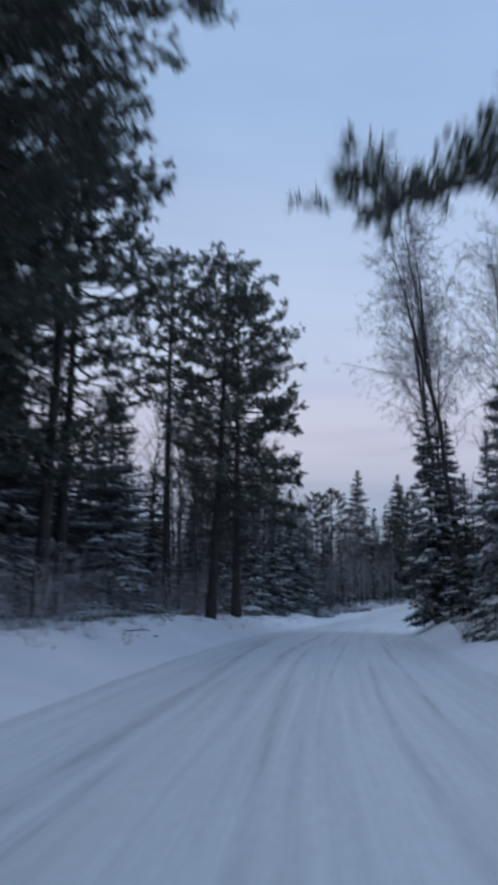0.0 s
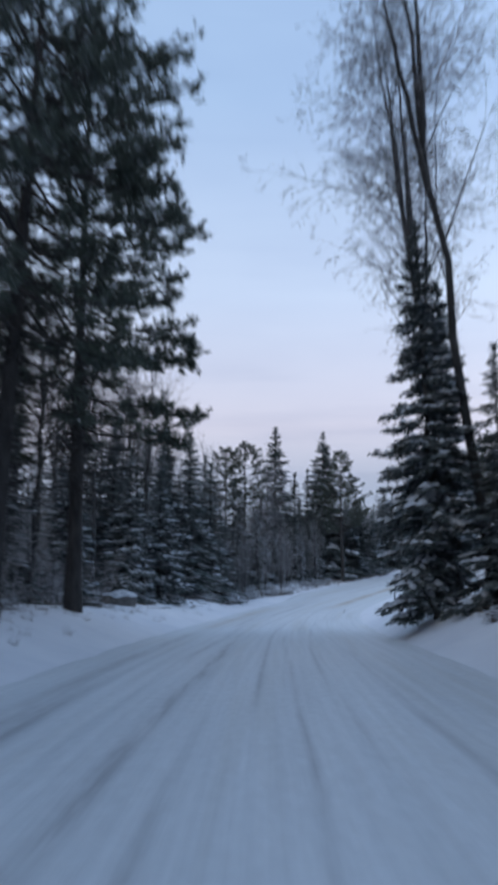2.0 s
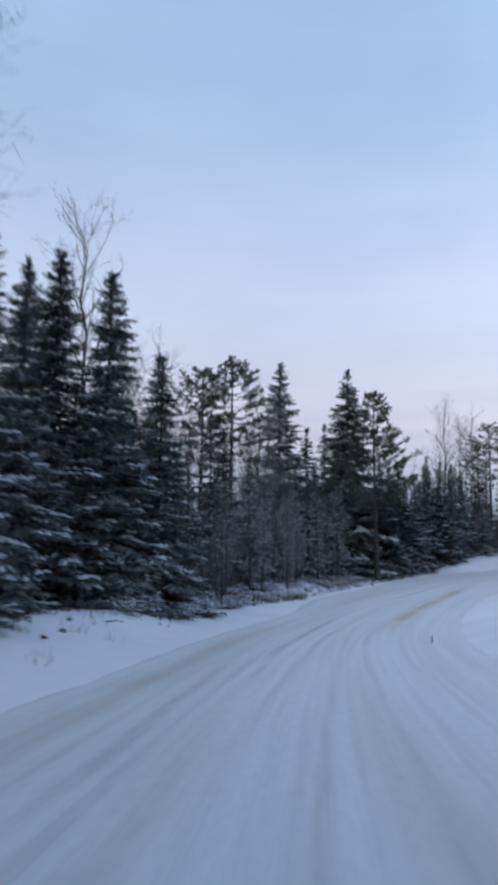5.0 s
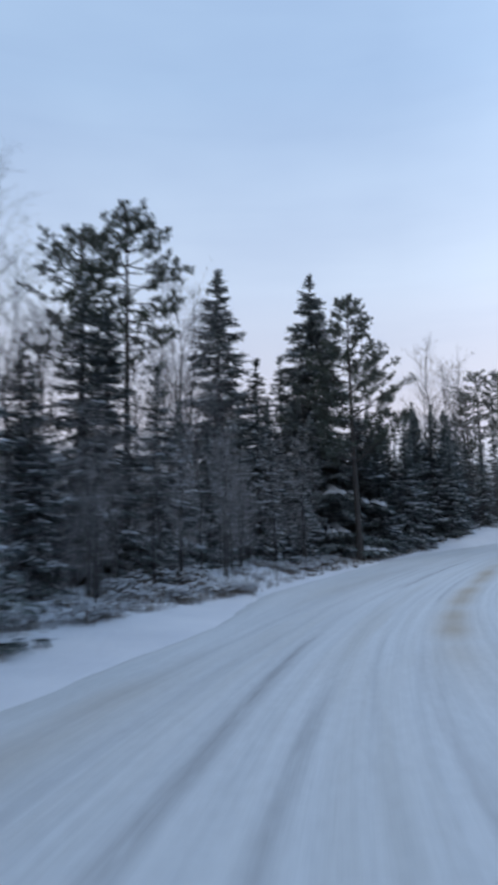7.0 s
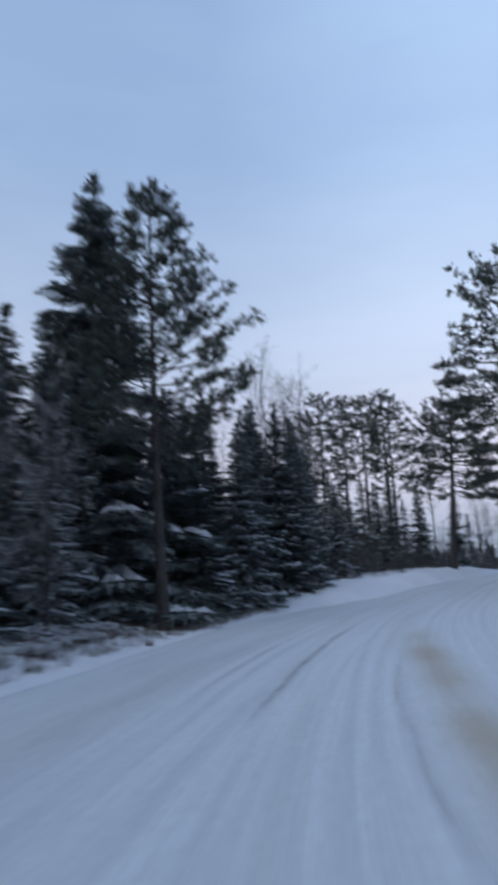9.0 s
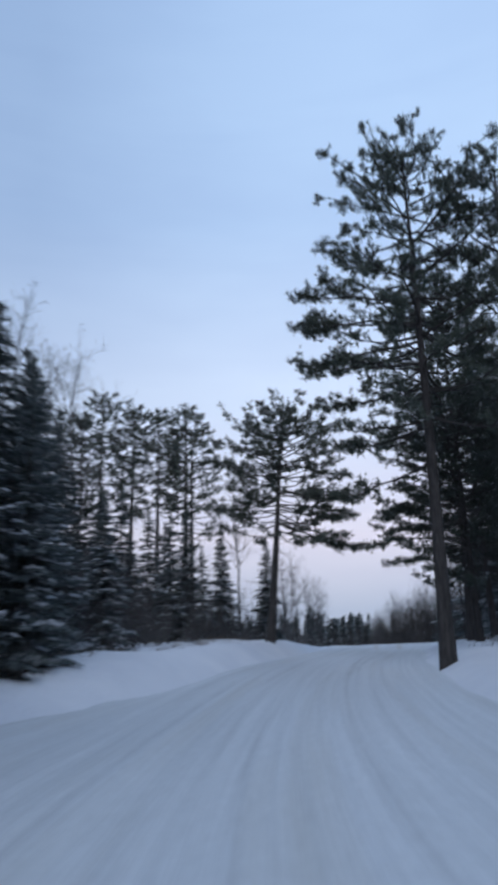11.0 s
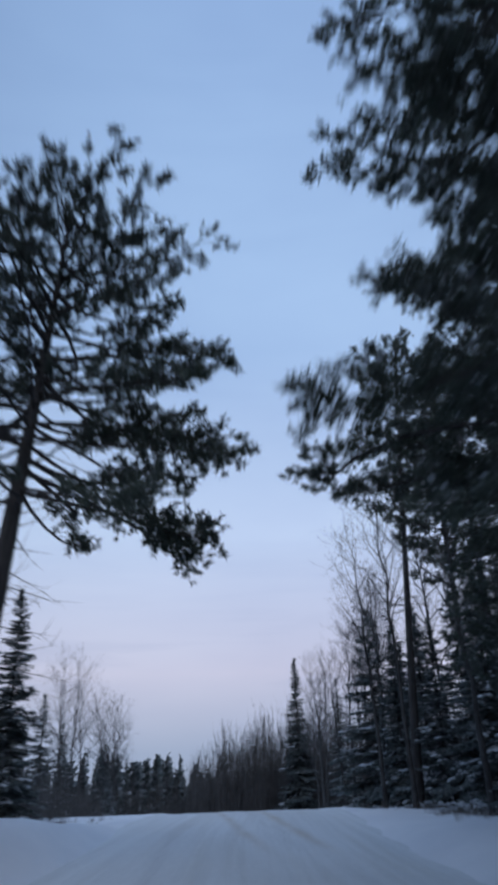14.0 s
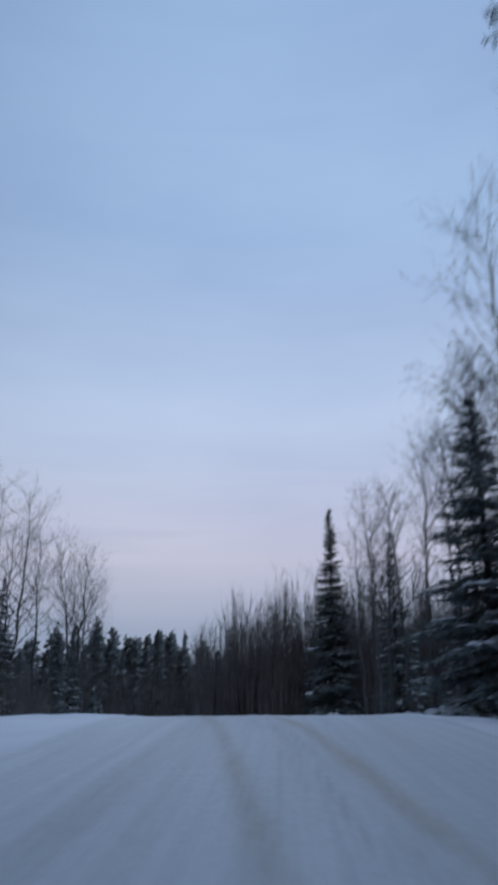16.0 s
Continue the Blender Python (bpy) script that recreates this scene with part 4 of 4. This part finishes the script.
for x, y, h, v in ((56.7, 147.2, 18.0, 1), (55.0, 148.2, 17.5, 1), (58.4, 148.6, 17.0, 0), (52.0, 147.0, 17.0, 1), (48.0, 144.0, 16.0, 0), (44.5, 139.5, 13.0, 1)):
    pine(x, y, h, v, "mid")
for x, y, h, v in ((2.6, 80.0, 16.6, 1), (0.0, 66.0, 14.5, 1), (-2.0, 70.0, 15.0, 0), (-4.0, 64.0, 14.0, 2), (5.4, 87.5, 13.0, 2), (3.2, 91.0, 13.0, 0), (60.8, 146.0, 13.0, 4), (44.0, 138.0, 16.5, 2), (41.5, 136.5, 14.0, 0), (38.6, 135.6, 17.5, 4), (42.4, 139.0, 16.0, 4), (36.0, 131.0, 13.0, 2),
                   (83.6, 140.9, 12.6, 5), (87.0, 147.2, 9.5, 4), (89.6, 149.0, 9.0, 1), (85.5, 146.0, 8.5, 0), (74.8, 136.4, 11.5, 0), (84.0, 141.8, 10.5, 2), (71.5, 133.4, 12.0, 1), (78.4, 134.8, 13.5, 0), (67.5, 129.0, 13.0, 2), (82.0, 166.0, 11.0, 2), (84.8, 163.8, 10.0, 3), (86.2, 164.5, 9.4, 0), (83.4, 165.0, 10.4, 1), (80.5, 163.0, 11.5, 2), (78.0, 160.5, 10.5, 2), (87.0, 165.6, 9.0, 3),
                   (-4.5, 47.0, 12.5, 0), (-2.2, 60.0, 13.0, 5), (-1.2, 57.5, 12.5, 4), (0.2, 60.5, 12.0, 5), (-3.2, 53.0, 13.5, 5), (-0.5, 63.0, 13.0, 4), (4.0, 80.5, 10.5, 5), (3.0, 83.0, 11.0, 4), (5.4, 85.0, 9.5, 5), (6.5, 88.0, 9.5, 4), (1.5, 77.5, 12.0, 5), (7.2, 90.0, 9.0, 5), (-2.5, 47.5, 12.0, 2), (-6.5, 50.5, 14.0, 1), (-7.5, 46.5, 13.0, 2), (-3.0, 44.8, 10.0, 4),
                   (79.0, 138.6, 10.5, 4), (80.4, 136.4, 10.0, 4), (86.0, 144.5, 10.5, 1), (89.0, 147.0, 10.0, 0), (93.0, 151.5, 10.0, 2), (83.5, 142.0, 10.0, 3), 
                   (13.0, 99.0, 8.5, 2), (11.0, 97.5, 9.0, 0), (14.5, 101.0, 8.0, 1), (12.0, 101.5, 9.5, 3), (13.5, 107.0, 10.5, 2), (17.5, 106.5, 8.5, 0), (10.5, 103.0, 11.0, 1)):
    bare(x, y, h, v)



def along_road(sp, lat):
    i = int(round((sp + START) * 2))
    return LINE[i, 0] + NORM[i, 0] * lat, LINE[i, 1] + NORM[i, 1] * lat


def frosted_saplings():
    """Slim leafless saplings, white with rime, that stand before the spruces of the forest edge."""
    rng = random.Random(61)
    for lo, hi, count, near in ((66, 82, 10, 7.8), (84, 104, 26, 7.4), (40, 64, 10, 8.2)):
        for k in range(count):
            x, y = along_road(lo + (hi - lo) * (k + rng.random()) / count, -rng.uniform(near, near + 2.2))
            bare(x, y, rng.uniform(3.6, 7.0), 6 + k % 2, label="slim leafless sapling white with rime at the forest edge", group="rimed saplings")


def unseen_shade_woods():
    """Unseen forest added on both sides before the drive begins, to shade its start."""
    rng = random.Random(67)
    for k in range(44):
        side = -1 if k % 2 else 1
        x, y = along_road(-34 + 42 * (k + rng.random()) / 44, side * rng.uniform(7.5 if side < 0 else 8.5, 15))
        if k % 4 < 2:
            pine(x, y, rng.uniform(16, 19), rng.randrange(2), True)
        else:
            fir(x, y, rng.uniform(8, 12), rng.randrange(5), True)


unseen_shade_woods()

frosted_saplings()

# ---- the woods behind ----


def woods():
    rng = random.Random(7)
    spots = [(rng.uniform(-32, 110), rng.uniform(6, 190)) for _ in range(14000)]
    near_i, side_i, _ = road_frame([p[0] for p in spots], [p[1] for p in spots])
    taken = [(o.matrix_basis.translation.x, o.matrix_basis.translation.y) for o in scene.objects if o.parent is None and o.type == "EMPTY"]
    for (x, y), lat, i in zip(spots, side_i, near_i):
        sp, a = S[i] - START, abs(lat)
        if lat < 0:
            inner, deep = (8.6 if 64 < sp < 108 else 9.5 if sp < 100 else 11.0), 25
            if sp > 150:
                inner = 14
        else:
            inner, deep = (11.0 if sp < 50 or sp > 100 else 17.0), 22
        if a < inner or a > deep or sp < 8 or sp > 205:
            continue
        gap = (1.9 if 60 < sp < 110 else 2.3) + 0.05 * (a - inner)
        if any((x - u) ** 2 + (y - w) ** 2 < gap * gap for u, w in taken):
            continue
        taken.append((x, y))
        far = a > inner + 1.8
        r = rng.random()
        if lat < 0 and sp < 45:
            fir(x, y, rng.uniform(7, 11), rng.randrange(5), far, squash=rng.uniform(1.0, 1.4)) if r < 0.62 else pine(x, y, rng.uniform(13, 17), rng.randrange(2), True) if r < 0.8 else bare(x, y, rng.uniform(9, 13), rng.randrange(4), True)
        elif lat < 0 and sp < 82:
            fir(x, y, rng.uniform(7, 11), rng.randrange(5), far, squash=rng.uniform(1.0, 1.4)) if r < 0.6 else bare(x, y, rng.uniform(10, 14), rng.randrange(4), True)
        elif lat < 0 and sp < 112:
            fir(x, y, rng.uniform(5.5, 8.5), rng.randrange(5), far, squash=rng.uniform(1.0, 1.4)) if r < 0.5 else bare(x, y, rng.uniform(7, 10.5), rng.randrange(4), True)
        elif lat < 0 and sp < 150:
            fir(x, y, rng.uniform(6, 8.5), rng.randrange(5), far, squash=rng.uniform(1.0, 1.4)) if r < 0.68 else bare(x, y, rng.uniform(8, 11), rng.randrange(4), True)
        elif lat < 0:
            bare(x, y, rng.uniform(6, 9), rng.randrange(4), True) if r < 0.7 else fir(x, y, rng.uniform(3, 5.5), rng.randrange(5), True, squash=rng.uniform(1.0, 1.4))
        elif sp > 135:
            bare(x, y, rng.uniform(7, 10), rng.randrange(4), True) if r < 0.6 else fir(x, y, rng.uniform(4, 8), 4, True, squash=1.2)
        elif sp < 60:
            fir(x, y, rng.uniform(7, 10), rng.randrange(5), far, squash=rng.uniform(1.0, 1.4)) if r < 0.6 else bare(x, y, rng.uniform(10, 15), rng.randrange(4), True)
        else:
            fir(x, y, rng.uniform(6.5, 9.5), rng.randrange(5), far, squash=rng.uniform(1.0, 1.4)) if r < 0.5 else bare(x, y, rng.uniform(8, 12), rng.randrange(4), True) if r < 0.8 else pine(x, y, rng.uniform(11, 14), rng.randrange(2), True)


woods()


def far_woods():
    """The leafless woods and the dark conifers beyond the crest, too far and too many to count."""
    rng = random.Random(11)
    stems, dark = Soup(), Soup()

    def spot(lo, hi, near, deep):
        b, d = radians(rng.uniform(lo, hi)), near + (deep - near) * rng.random() ** 1.3
        x, y = 58.4 + d * math.sin(b), 131.1 + d * math.cos(b)
        return Vector((x, y, land1(x, y) - 0.3)), math.degrees(b), d

    def pole(p, h, sprigs):
        """A straight thin stem with steep twigs."""
        top = p + Vector((rng.gauss(0, 0.04) * h, rng.gauss(0, 0.04) * h, h))
        stems.spike(p, top, rng.uniform(0.022, 0.055))
        for k in range(sprigs):
            q = p.lerp(top, rng.uniform(0.1, 0.97))
            stems.needle(q, q + Vector((rng.gauss(0, 0.35), rng.gauss(0, 0.35), rng.uniform(0.6, 1.8))), Vector((rng.uniform(-0.022, 0.022), rng.uniform(-0.022, 0.022), 0.0)))

    for k in range(4600):
        p, b, d = spot(47.4, 76, 50, 86)
        crest = 6.8 + 3.4 * min(1, max(0, (b - 47) / 7)) + 0.075 * (d - 55)
        pole(p, crest * rng.choice((rng.uniform(0.55, 0.9), rng.uniform(0.85, 1.12))) + 0.6 * math.sin(b * 1.9), 16)
    for k in range(1500):
        p, b, d = spot(22, 48.5, 56, 80)
        pole(p, rng.uniform(3.5, 7.6) + (3.0 if b < 36 else 0.0) * rng.random(), 14)
    for k in range(230):
        p, b, d = spot(24, 49.5, 84, 112)
        h = rng.uniform(9.5, 12.5) + 0.09 * (d - 84) + (1.6 if rng.random() < 0.12 else 0.0) - max(0, b - 46) * 0.9
        stems.spike(p, p + Vector((0, 0, h)), 0.12)
        round_top = rng.random() < 0.65
        for j in range(90):
            f = 0.22 + 0.78 * (j + rng.random()) / 90
            a = rng.uniform(0, 6.28)
            reach = (1.9 * math.sqrt(max(0, 1 - f)) if round_top else 2.3 * (1 - f)) * rng.uniform(0.5, 1.1) + 0.2
            q = p + Vector((0, 0, h * f))
            dark.blade(q, q + Vector((math.cos(a) * reach, math.sin(a) * reach, rng.uniform(-0.4, 0.4))), Vector((-math.sin(a) * 0.25, math.cos(a) * 0.25, 0.25)))
    for k in range(26):
        p, b, d = spot(30, 64, 54, 66)
        h = rng.uniform(2.5, 5.0)
        for j in range(70):
            f = 0.05 + 0.95 * (j + rng.random()) / 70
            a, reach = rng.uniform(0, 6.28), (1 - f) * h * 0.28 * rng.uniform(0.5, 1.1) + 0.1
            q = p + Vector((0, 0, h * f))
            dark.blade(q, q + Vector((math.cos(a) * reach, math.sin(a) * reach, rng.uniform(-0.4, 0.1))), Vector((-math.sin(a) * 0.14, math.cos(a) * 0.14, 0.14)))
    tagged(stems.ob("bare_woods", M_FAR, None), "distant leafless grey woods beyond the snowy crest", "woods", kind="stuff")
    tagged(dark.ob("conifer_woods", M_FIR, None), "distant dark conifer woods on the horizon", "woods", kind="stuff")


far_woods()


def saplings():
    """Leafless saplings and frosted undergrowth between the trunks of the forest edge."""
    rng = random.Random(23)
    thin, dull = Soup(), Soup()
    spots = [(rng.uniform(-30, 100), rng.uniform(8, 175)) for _ in range(110000)]
    near_i, side, _ = road_frame([p[0] for p in spots], [p[1] for p in spots])
    heights = land([p[0] for p in spots], [p[1] for p in spots])
    for (x, y), lat, z, i in zip(spots, side, heights, near_i):
        a, sp = abs(lat), S[i] - START
        inner = (9.2 if 66 < sp < 118 else 7.6) if lat < 0 else 8.5
        if not inner < a < 19 or (lat > 0 and 52 < sp < 100) or rng.random() < 0.25:
            continue
        tall = lat < 0 and 40 < sp < 150
        h = rng.uniform(1.5, 6.0) if tall and a > 10 else rng.uniform(0.8, 3.0)
        p = Vector((x, y, z - 0.1))
        top = p + Vector((rng.gauss(0, 0.15) * h, rng.gauss(0, 0.15) * h, h))
        heap = thin if sp < 116 else dull
        heap.spike(p, top, 0.014 + 0.005 * h)
        for k in range(11 if tall else 5):
            q = p.lerp(top, rng.uniform(0.15, 0.95))
            d = Vector((rng.gauss(0, 0.36), rng.gauss(0, 0.36), rng.uniform(-0.12, 0.32))) * (0.5 + 0.22 * h)
            heap.needle(q, q + d, Vector((0, 0, 0.014)))
            heap.needle(q + d * 0.5, q + d * 0.7 + jitter(rng, 0.16) - Vector((0, 0, 0.1)), Vector((0.003, 0, 0.010)))
    tagged(dull.ob("brushwood", M_FAR, None), "dark leafless brushwood under the trees past the bend", "undergrowth", kind="stuff")
    tagged(thin.ob("undergrowth", M_FROST, None), "frosted grey saplings and twigs between the trunks", "undergrowth", kind="stuff")


saplings()


def back_woods():
    """The rows of conifers behind the edge, of which only gaps and tops show."""
    rng = random.Random(41)
    dark = Soup()
    spots = [(rng.uniform(-60, 120), rng.uniform(5, 200)) for _ in range(6000)]
    near_i, side, _ = road_frame([p[0] for p in spots], [p[1] for p in spots])
    heights = land([p[0] for p in spots], [p[1] for p in spots])
    for (x, y), lat, z, i in zip(spots, side, heights, near_i):
        a, sp = abs(lat), S[i] - START
        if not 20 < a < 46 or sp < 15 or sp > 160 or (lat > 0 and 50 < sp < 105) or rng.random() < 0.45:
            continue
        h = rng.uniform(5.0, 8.0) if 92 < sp < 150 else rng.uniform(7.0, 11.0)
        p = Vector((x, y, z - 0.2))
        dark.spike(p, p + Vector((0, 0, h)), 0.10)
        for k in range(46):
            f = 0.05 + 0.95 * (k + rng.random()) / 46
            b = rng.uniform(0, 6.28)
            reach = (1 - f) * 1.7 * rng.uniform(0.6, 1.15) + 0.2
            q = p + Vector((0, 0, h * f))
            dark.needle(q, q + Vector((math.cos(b) * reach, math.sin(b) * reach, rng.uniform(-0.7, 0.2))), Vector((-math.sin(b) * 0.22, math.cos(b) * 0.22, 0.35)))
    tagged(dark.ob("conifer_thicket", M_FIR, None), "dark snow-dusted conifer thicket deep in the woods", "woods", kind="stuff")


back_woods()


# ---- small things on the ground ----
def brush_clump(seed):
    rng = random.Random(seed)
    root = new("snowy_bush")
    thin, cap = Soup(), Soup()
    for _ in range(80):
        a, r = rng.uniform(0, 6.28), rng.uniform(0.0, 0.7)
        p = Vector((math.cos(a) * r, math.sin(a) * r, -0.1))
        d = Vector((math.cos(a) * rng.uniform(0, 0.7), math.sin(a) * rng.uniform(0, 0.7), 1)).normalized()
        m = p + d * rng.uniform(0.25, 0.6)
        e = m + (d + jitter(rng, 0.5) - Vector((0, 0, 0.35))) * rng.uniform(0.15, 0.5)
        thin.spike(p, m + (m - p) * 0.1, 0.010)
        thin.spike(m, e, 0.008)
        thin.spike(m, m + jitter(rng, 0.22), 0.006)
        if rng.random() < 0.9:
            u = Vector((rng.uniform(0.08, 0.20), rng.uniform(-0.05, 0.05), 0))
            cap.lump(m.lerp(e, 0.4) + Vector((0, 0, 0.015)), u, Vector((-u.y, u.x, 0)) * rng.uniform(0.5, 0.9), rng.uniform(0.03, 0.07))
    tagged(thin.ob("stem_tangle", M_BRUSH, root), kind="stuff")
    tagged(cap.ob("snow", M_CAP, root), kind="stuff")
    return root


def bush(x, y, h, v=0):
    return plant(("bush", v), lambda: brush_clump(400 + v), x, y, h, native=0.75, sink=0.05, category="bush", label="dry leafless bush weighed down with snow at the verge", group="snowy bushes of the verge")


def verge():
    rng = random.Random(31)
    for _ in range(46):
        bush(*along_road(rng.uniform(70, 93), -rng.uniform(5.8, 8.4)), rng.uniform(0.35, 0.75), rng.randrange(3))
    for _ in range(30):
        bush(*along_road(rng.uniform(98, 114), -rng.uniform(6.6, 8.0)), rng.uniform(0.25, 0.5), rng.randrange(3))
    for _ in range(34):
        bush(*along_road(rng.uniform(93, 128), -rng.uniform(6.8, 8.8)), rng.uniform(0.25, 0.5), rng.randrange(3))
    for _ in range(26):
        bush(*along_road(rng.uniform(12, 62), -rng.uniform(7.0, 9.0)), rng.uniform(0.3, 0.7), rng.randrange(3))
    for _ in range(24):
        bush(*along_road(rng.uniform(20, 48), rng.uniform(5.4, 8.0)), rng.uniform(0.3, 0.7), rng.randrange(3))
    for _ in range(16):
        bush(*along_road(rng.uniform(112, 165), rng.uniform(6.0, 8.5)), rng.uniform(0.3, 0.6), rng.randrange(3))


verge()


def dead_grass():
    """Dry stalks that poke through the snow of the verges."""
    rng = random.Random(53)
    s = Soup()
    for _ in range(2600):
        left = rng.random() < 0.72
        sp = rng.choice((rng.uniform(8, 165), rng.uniform(84, 122))) if left else rng.choice((rng.uniform(14, 52), rng.uniform(110, 170), rng.uniform(58, 74)))
        off = -rng.triangular(4.6, 9.0, 7.0) if left else rng.triangular(4.8, 8.5, 6.4)
        if left and 82 < sp < 126:
            off = min(off, -5.9)
        x, y = along_road(sp, off)
        base = Vector((x, y, land1(x, y) - 0.03))
        for _ in range(rng.randrange(4, 11)):
            p = base + Vector((rng.gauss(0, 0.12), rng.gauss(0, 0.12), 0))
            s.spike(p, p + Vector((rng.gauss(0, 0.10), rng.gauss(0, 0.10), rng.uniform(0.08, 0.34))), 0.006)
    tagged(s.ob("dead_grass", M_BRUSH, None), "dry brown grass stalks poking through the verge snow", "grass", kind="stuff")


dead_grass()


def boulder(x, y, wide, high):
    root = new("boulder")
    root.location = (x, y, land1(x, y) - 0.12)
    for name, mat, grow, cut in (("stone", M_ROCK, 1.0, -9), ("snow", M_CAP, 1.05, 0.62)):
        bm = bmesh.new()
        bmesh.ops.create_icosphere(bm, subdivisions=4, radius=1.0)
        for v in bm.verts:
            n = 1 + 0.18 * noise.noise(v.co * 1.4 + Vector((3.1, 0.2, 7.7))) + 0.05 * noise.noise(v.co * 4.0)
            v.co = Vector((v.co.x * wide / 2, v.co.y * wide / 2.4, (v.co.z * 0.75 + 0.25) * high)) * n * grow
        if name == "snow":
            bmesh.ops.delete(bm, geom=[v for v in bm.verts if v.co.z < high * (cut + 0.12 * noise.noise(v.co * 2.0))], context="VERTS")
            for v in bm.verts:
                v.co.z += 0.05
        me = bpy.data.meshes.new(name)
        bm.to_mesh(me)
        bm.free()
        me.materials.append(mat)
        me.polygons.foreach_set("use_smooth", [True] * len(me.polygons))
        new(name, me).parent = root
    return tagged(root, "rounded grey boulder with a thick cap of snow", "boulder")


boulder(0.1, 55.2, 1.6, 0.66)
boulder(1.4, 58.6, 0.7, 0.3)


def stake(x, y, h, lean, r=0.035):
    """A short weathered post or stub that sticks out of the snow."""
    rng = random.Random(int(x * 10))
    s = Soup()
    pts = [Vector((lean * h * k / 4, 0.3 * lean * h * k / 4, -0.3 + (h + 0.3) * k / 4)) + jitter(rng, 0.006) for k in range(5)]
    s.tube(pts, [r * (1.1 - 0.08 * k) for k in range(5)], 7)
    n = len(s.v)
    s.f.append(tuple(range(n - 7, n)))
    ob = s.ob("stake", M_DARK, None)
    ob.location = (x, y, land1(x, y))
    return tagged(ob, "dark weathered stake standing in the roadside snow", "stake")


stake(13.6, 58.5, 1.1, 0.03)
stake(13.7, 70.0, 0.32, 0.2, 0.02)


def fallen_branch(x, y, length, turn):
    rng = random.Random(int(x * 7 + y))
    s = Soup()
    pts = [Vector((length * (k / 5 - 0.5), 0.06 * length * math.sin(k), 0.03 + 0.02 * math.sin(k * 2.0))) for k in range(6)]
    s.tube(pts, [0.028 - 0.004 * k for k in range(6)], 5)
    for _ in range(7):
        q = along(pts, rng.uniform(0.2, 1))
        s.spike(q, q + Vector((rng.uniform(0, 0.3), rng.gauss(0, 0.2), rng.uniform(0, 0.15))) * length * 0.5, 0.008)
    ob = s.ob("fallen_branch", M_DARK, None)
    ob.matrix_basis = pose(x, y, land1(x, y), 0, 0, turn)
    return tagged(ob, "dark fallen branch lying on the roadside snow", "branch", "fallen branches")


for sp, lat, length, turn in ((22.5, -5.6, 1.2, 20), (30.0, -6.2, 1.0, 70), (57.0, -5.8, 1.1, 40), (63.0, -5.4, 0.7, 110), (67.5, -5.6, 0.8, 15), (31.0, 5.6, 1.3, 60), (28.0, 6.2, 1.0, 140), (171.0, 5.6, 1.4, 35), (99.0, -6.0, 0.8, 80)):
    fallen_branch(*along_road(sp, lat), length, turn)


def clod(x, y, size):
    bm = bmesh.new()
    bmesh.ops.create_icosphere(bm, subdivisions=2, radius=size)
    for v in bm.verts:
        v.co *= 1 + 0.4 * noise.noise(v.co * 9 + Vector((x, y, 0)))
        v.co.z *= 0.7
    me = bpy.data.meshes.new("clod")
    bm.to_mesh(me)
    bm.free()
    me.materials.append(M_ROCK)
    ob = new("clod", me)
    ob.location = (x, y, land1(x, y) + size * 0.2)
    return tagged(ob, "dark frozen clod of earth on the snow bank", "clod", "frozen clods")


for sp, lat, size in ((64.5, -5.6, 0.09), (66.0, -6.0, 0.07), (60.0, -6.4, 0.07), (24.0, -5.2, 0.06), (104.0, -5.6, 0.1), (107.0, -6.2, 0.07)):
    clod(*along_road(sp, lat), size)
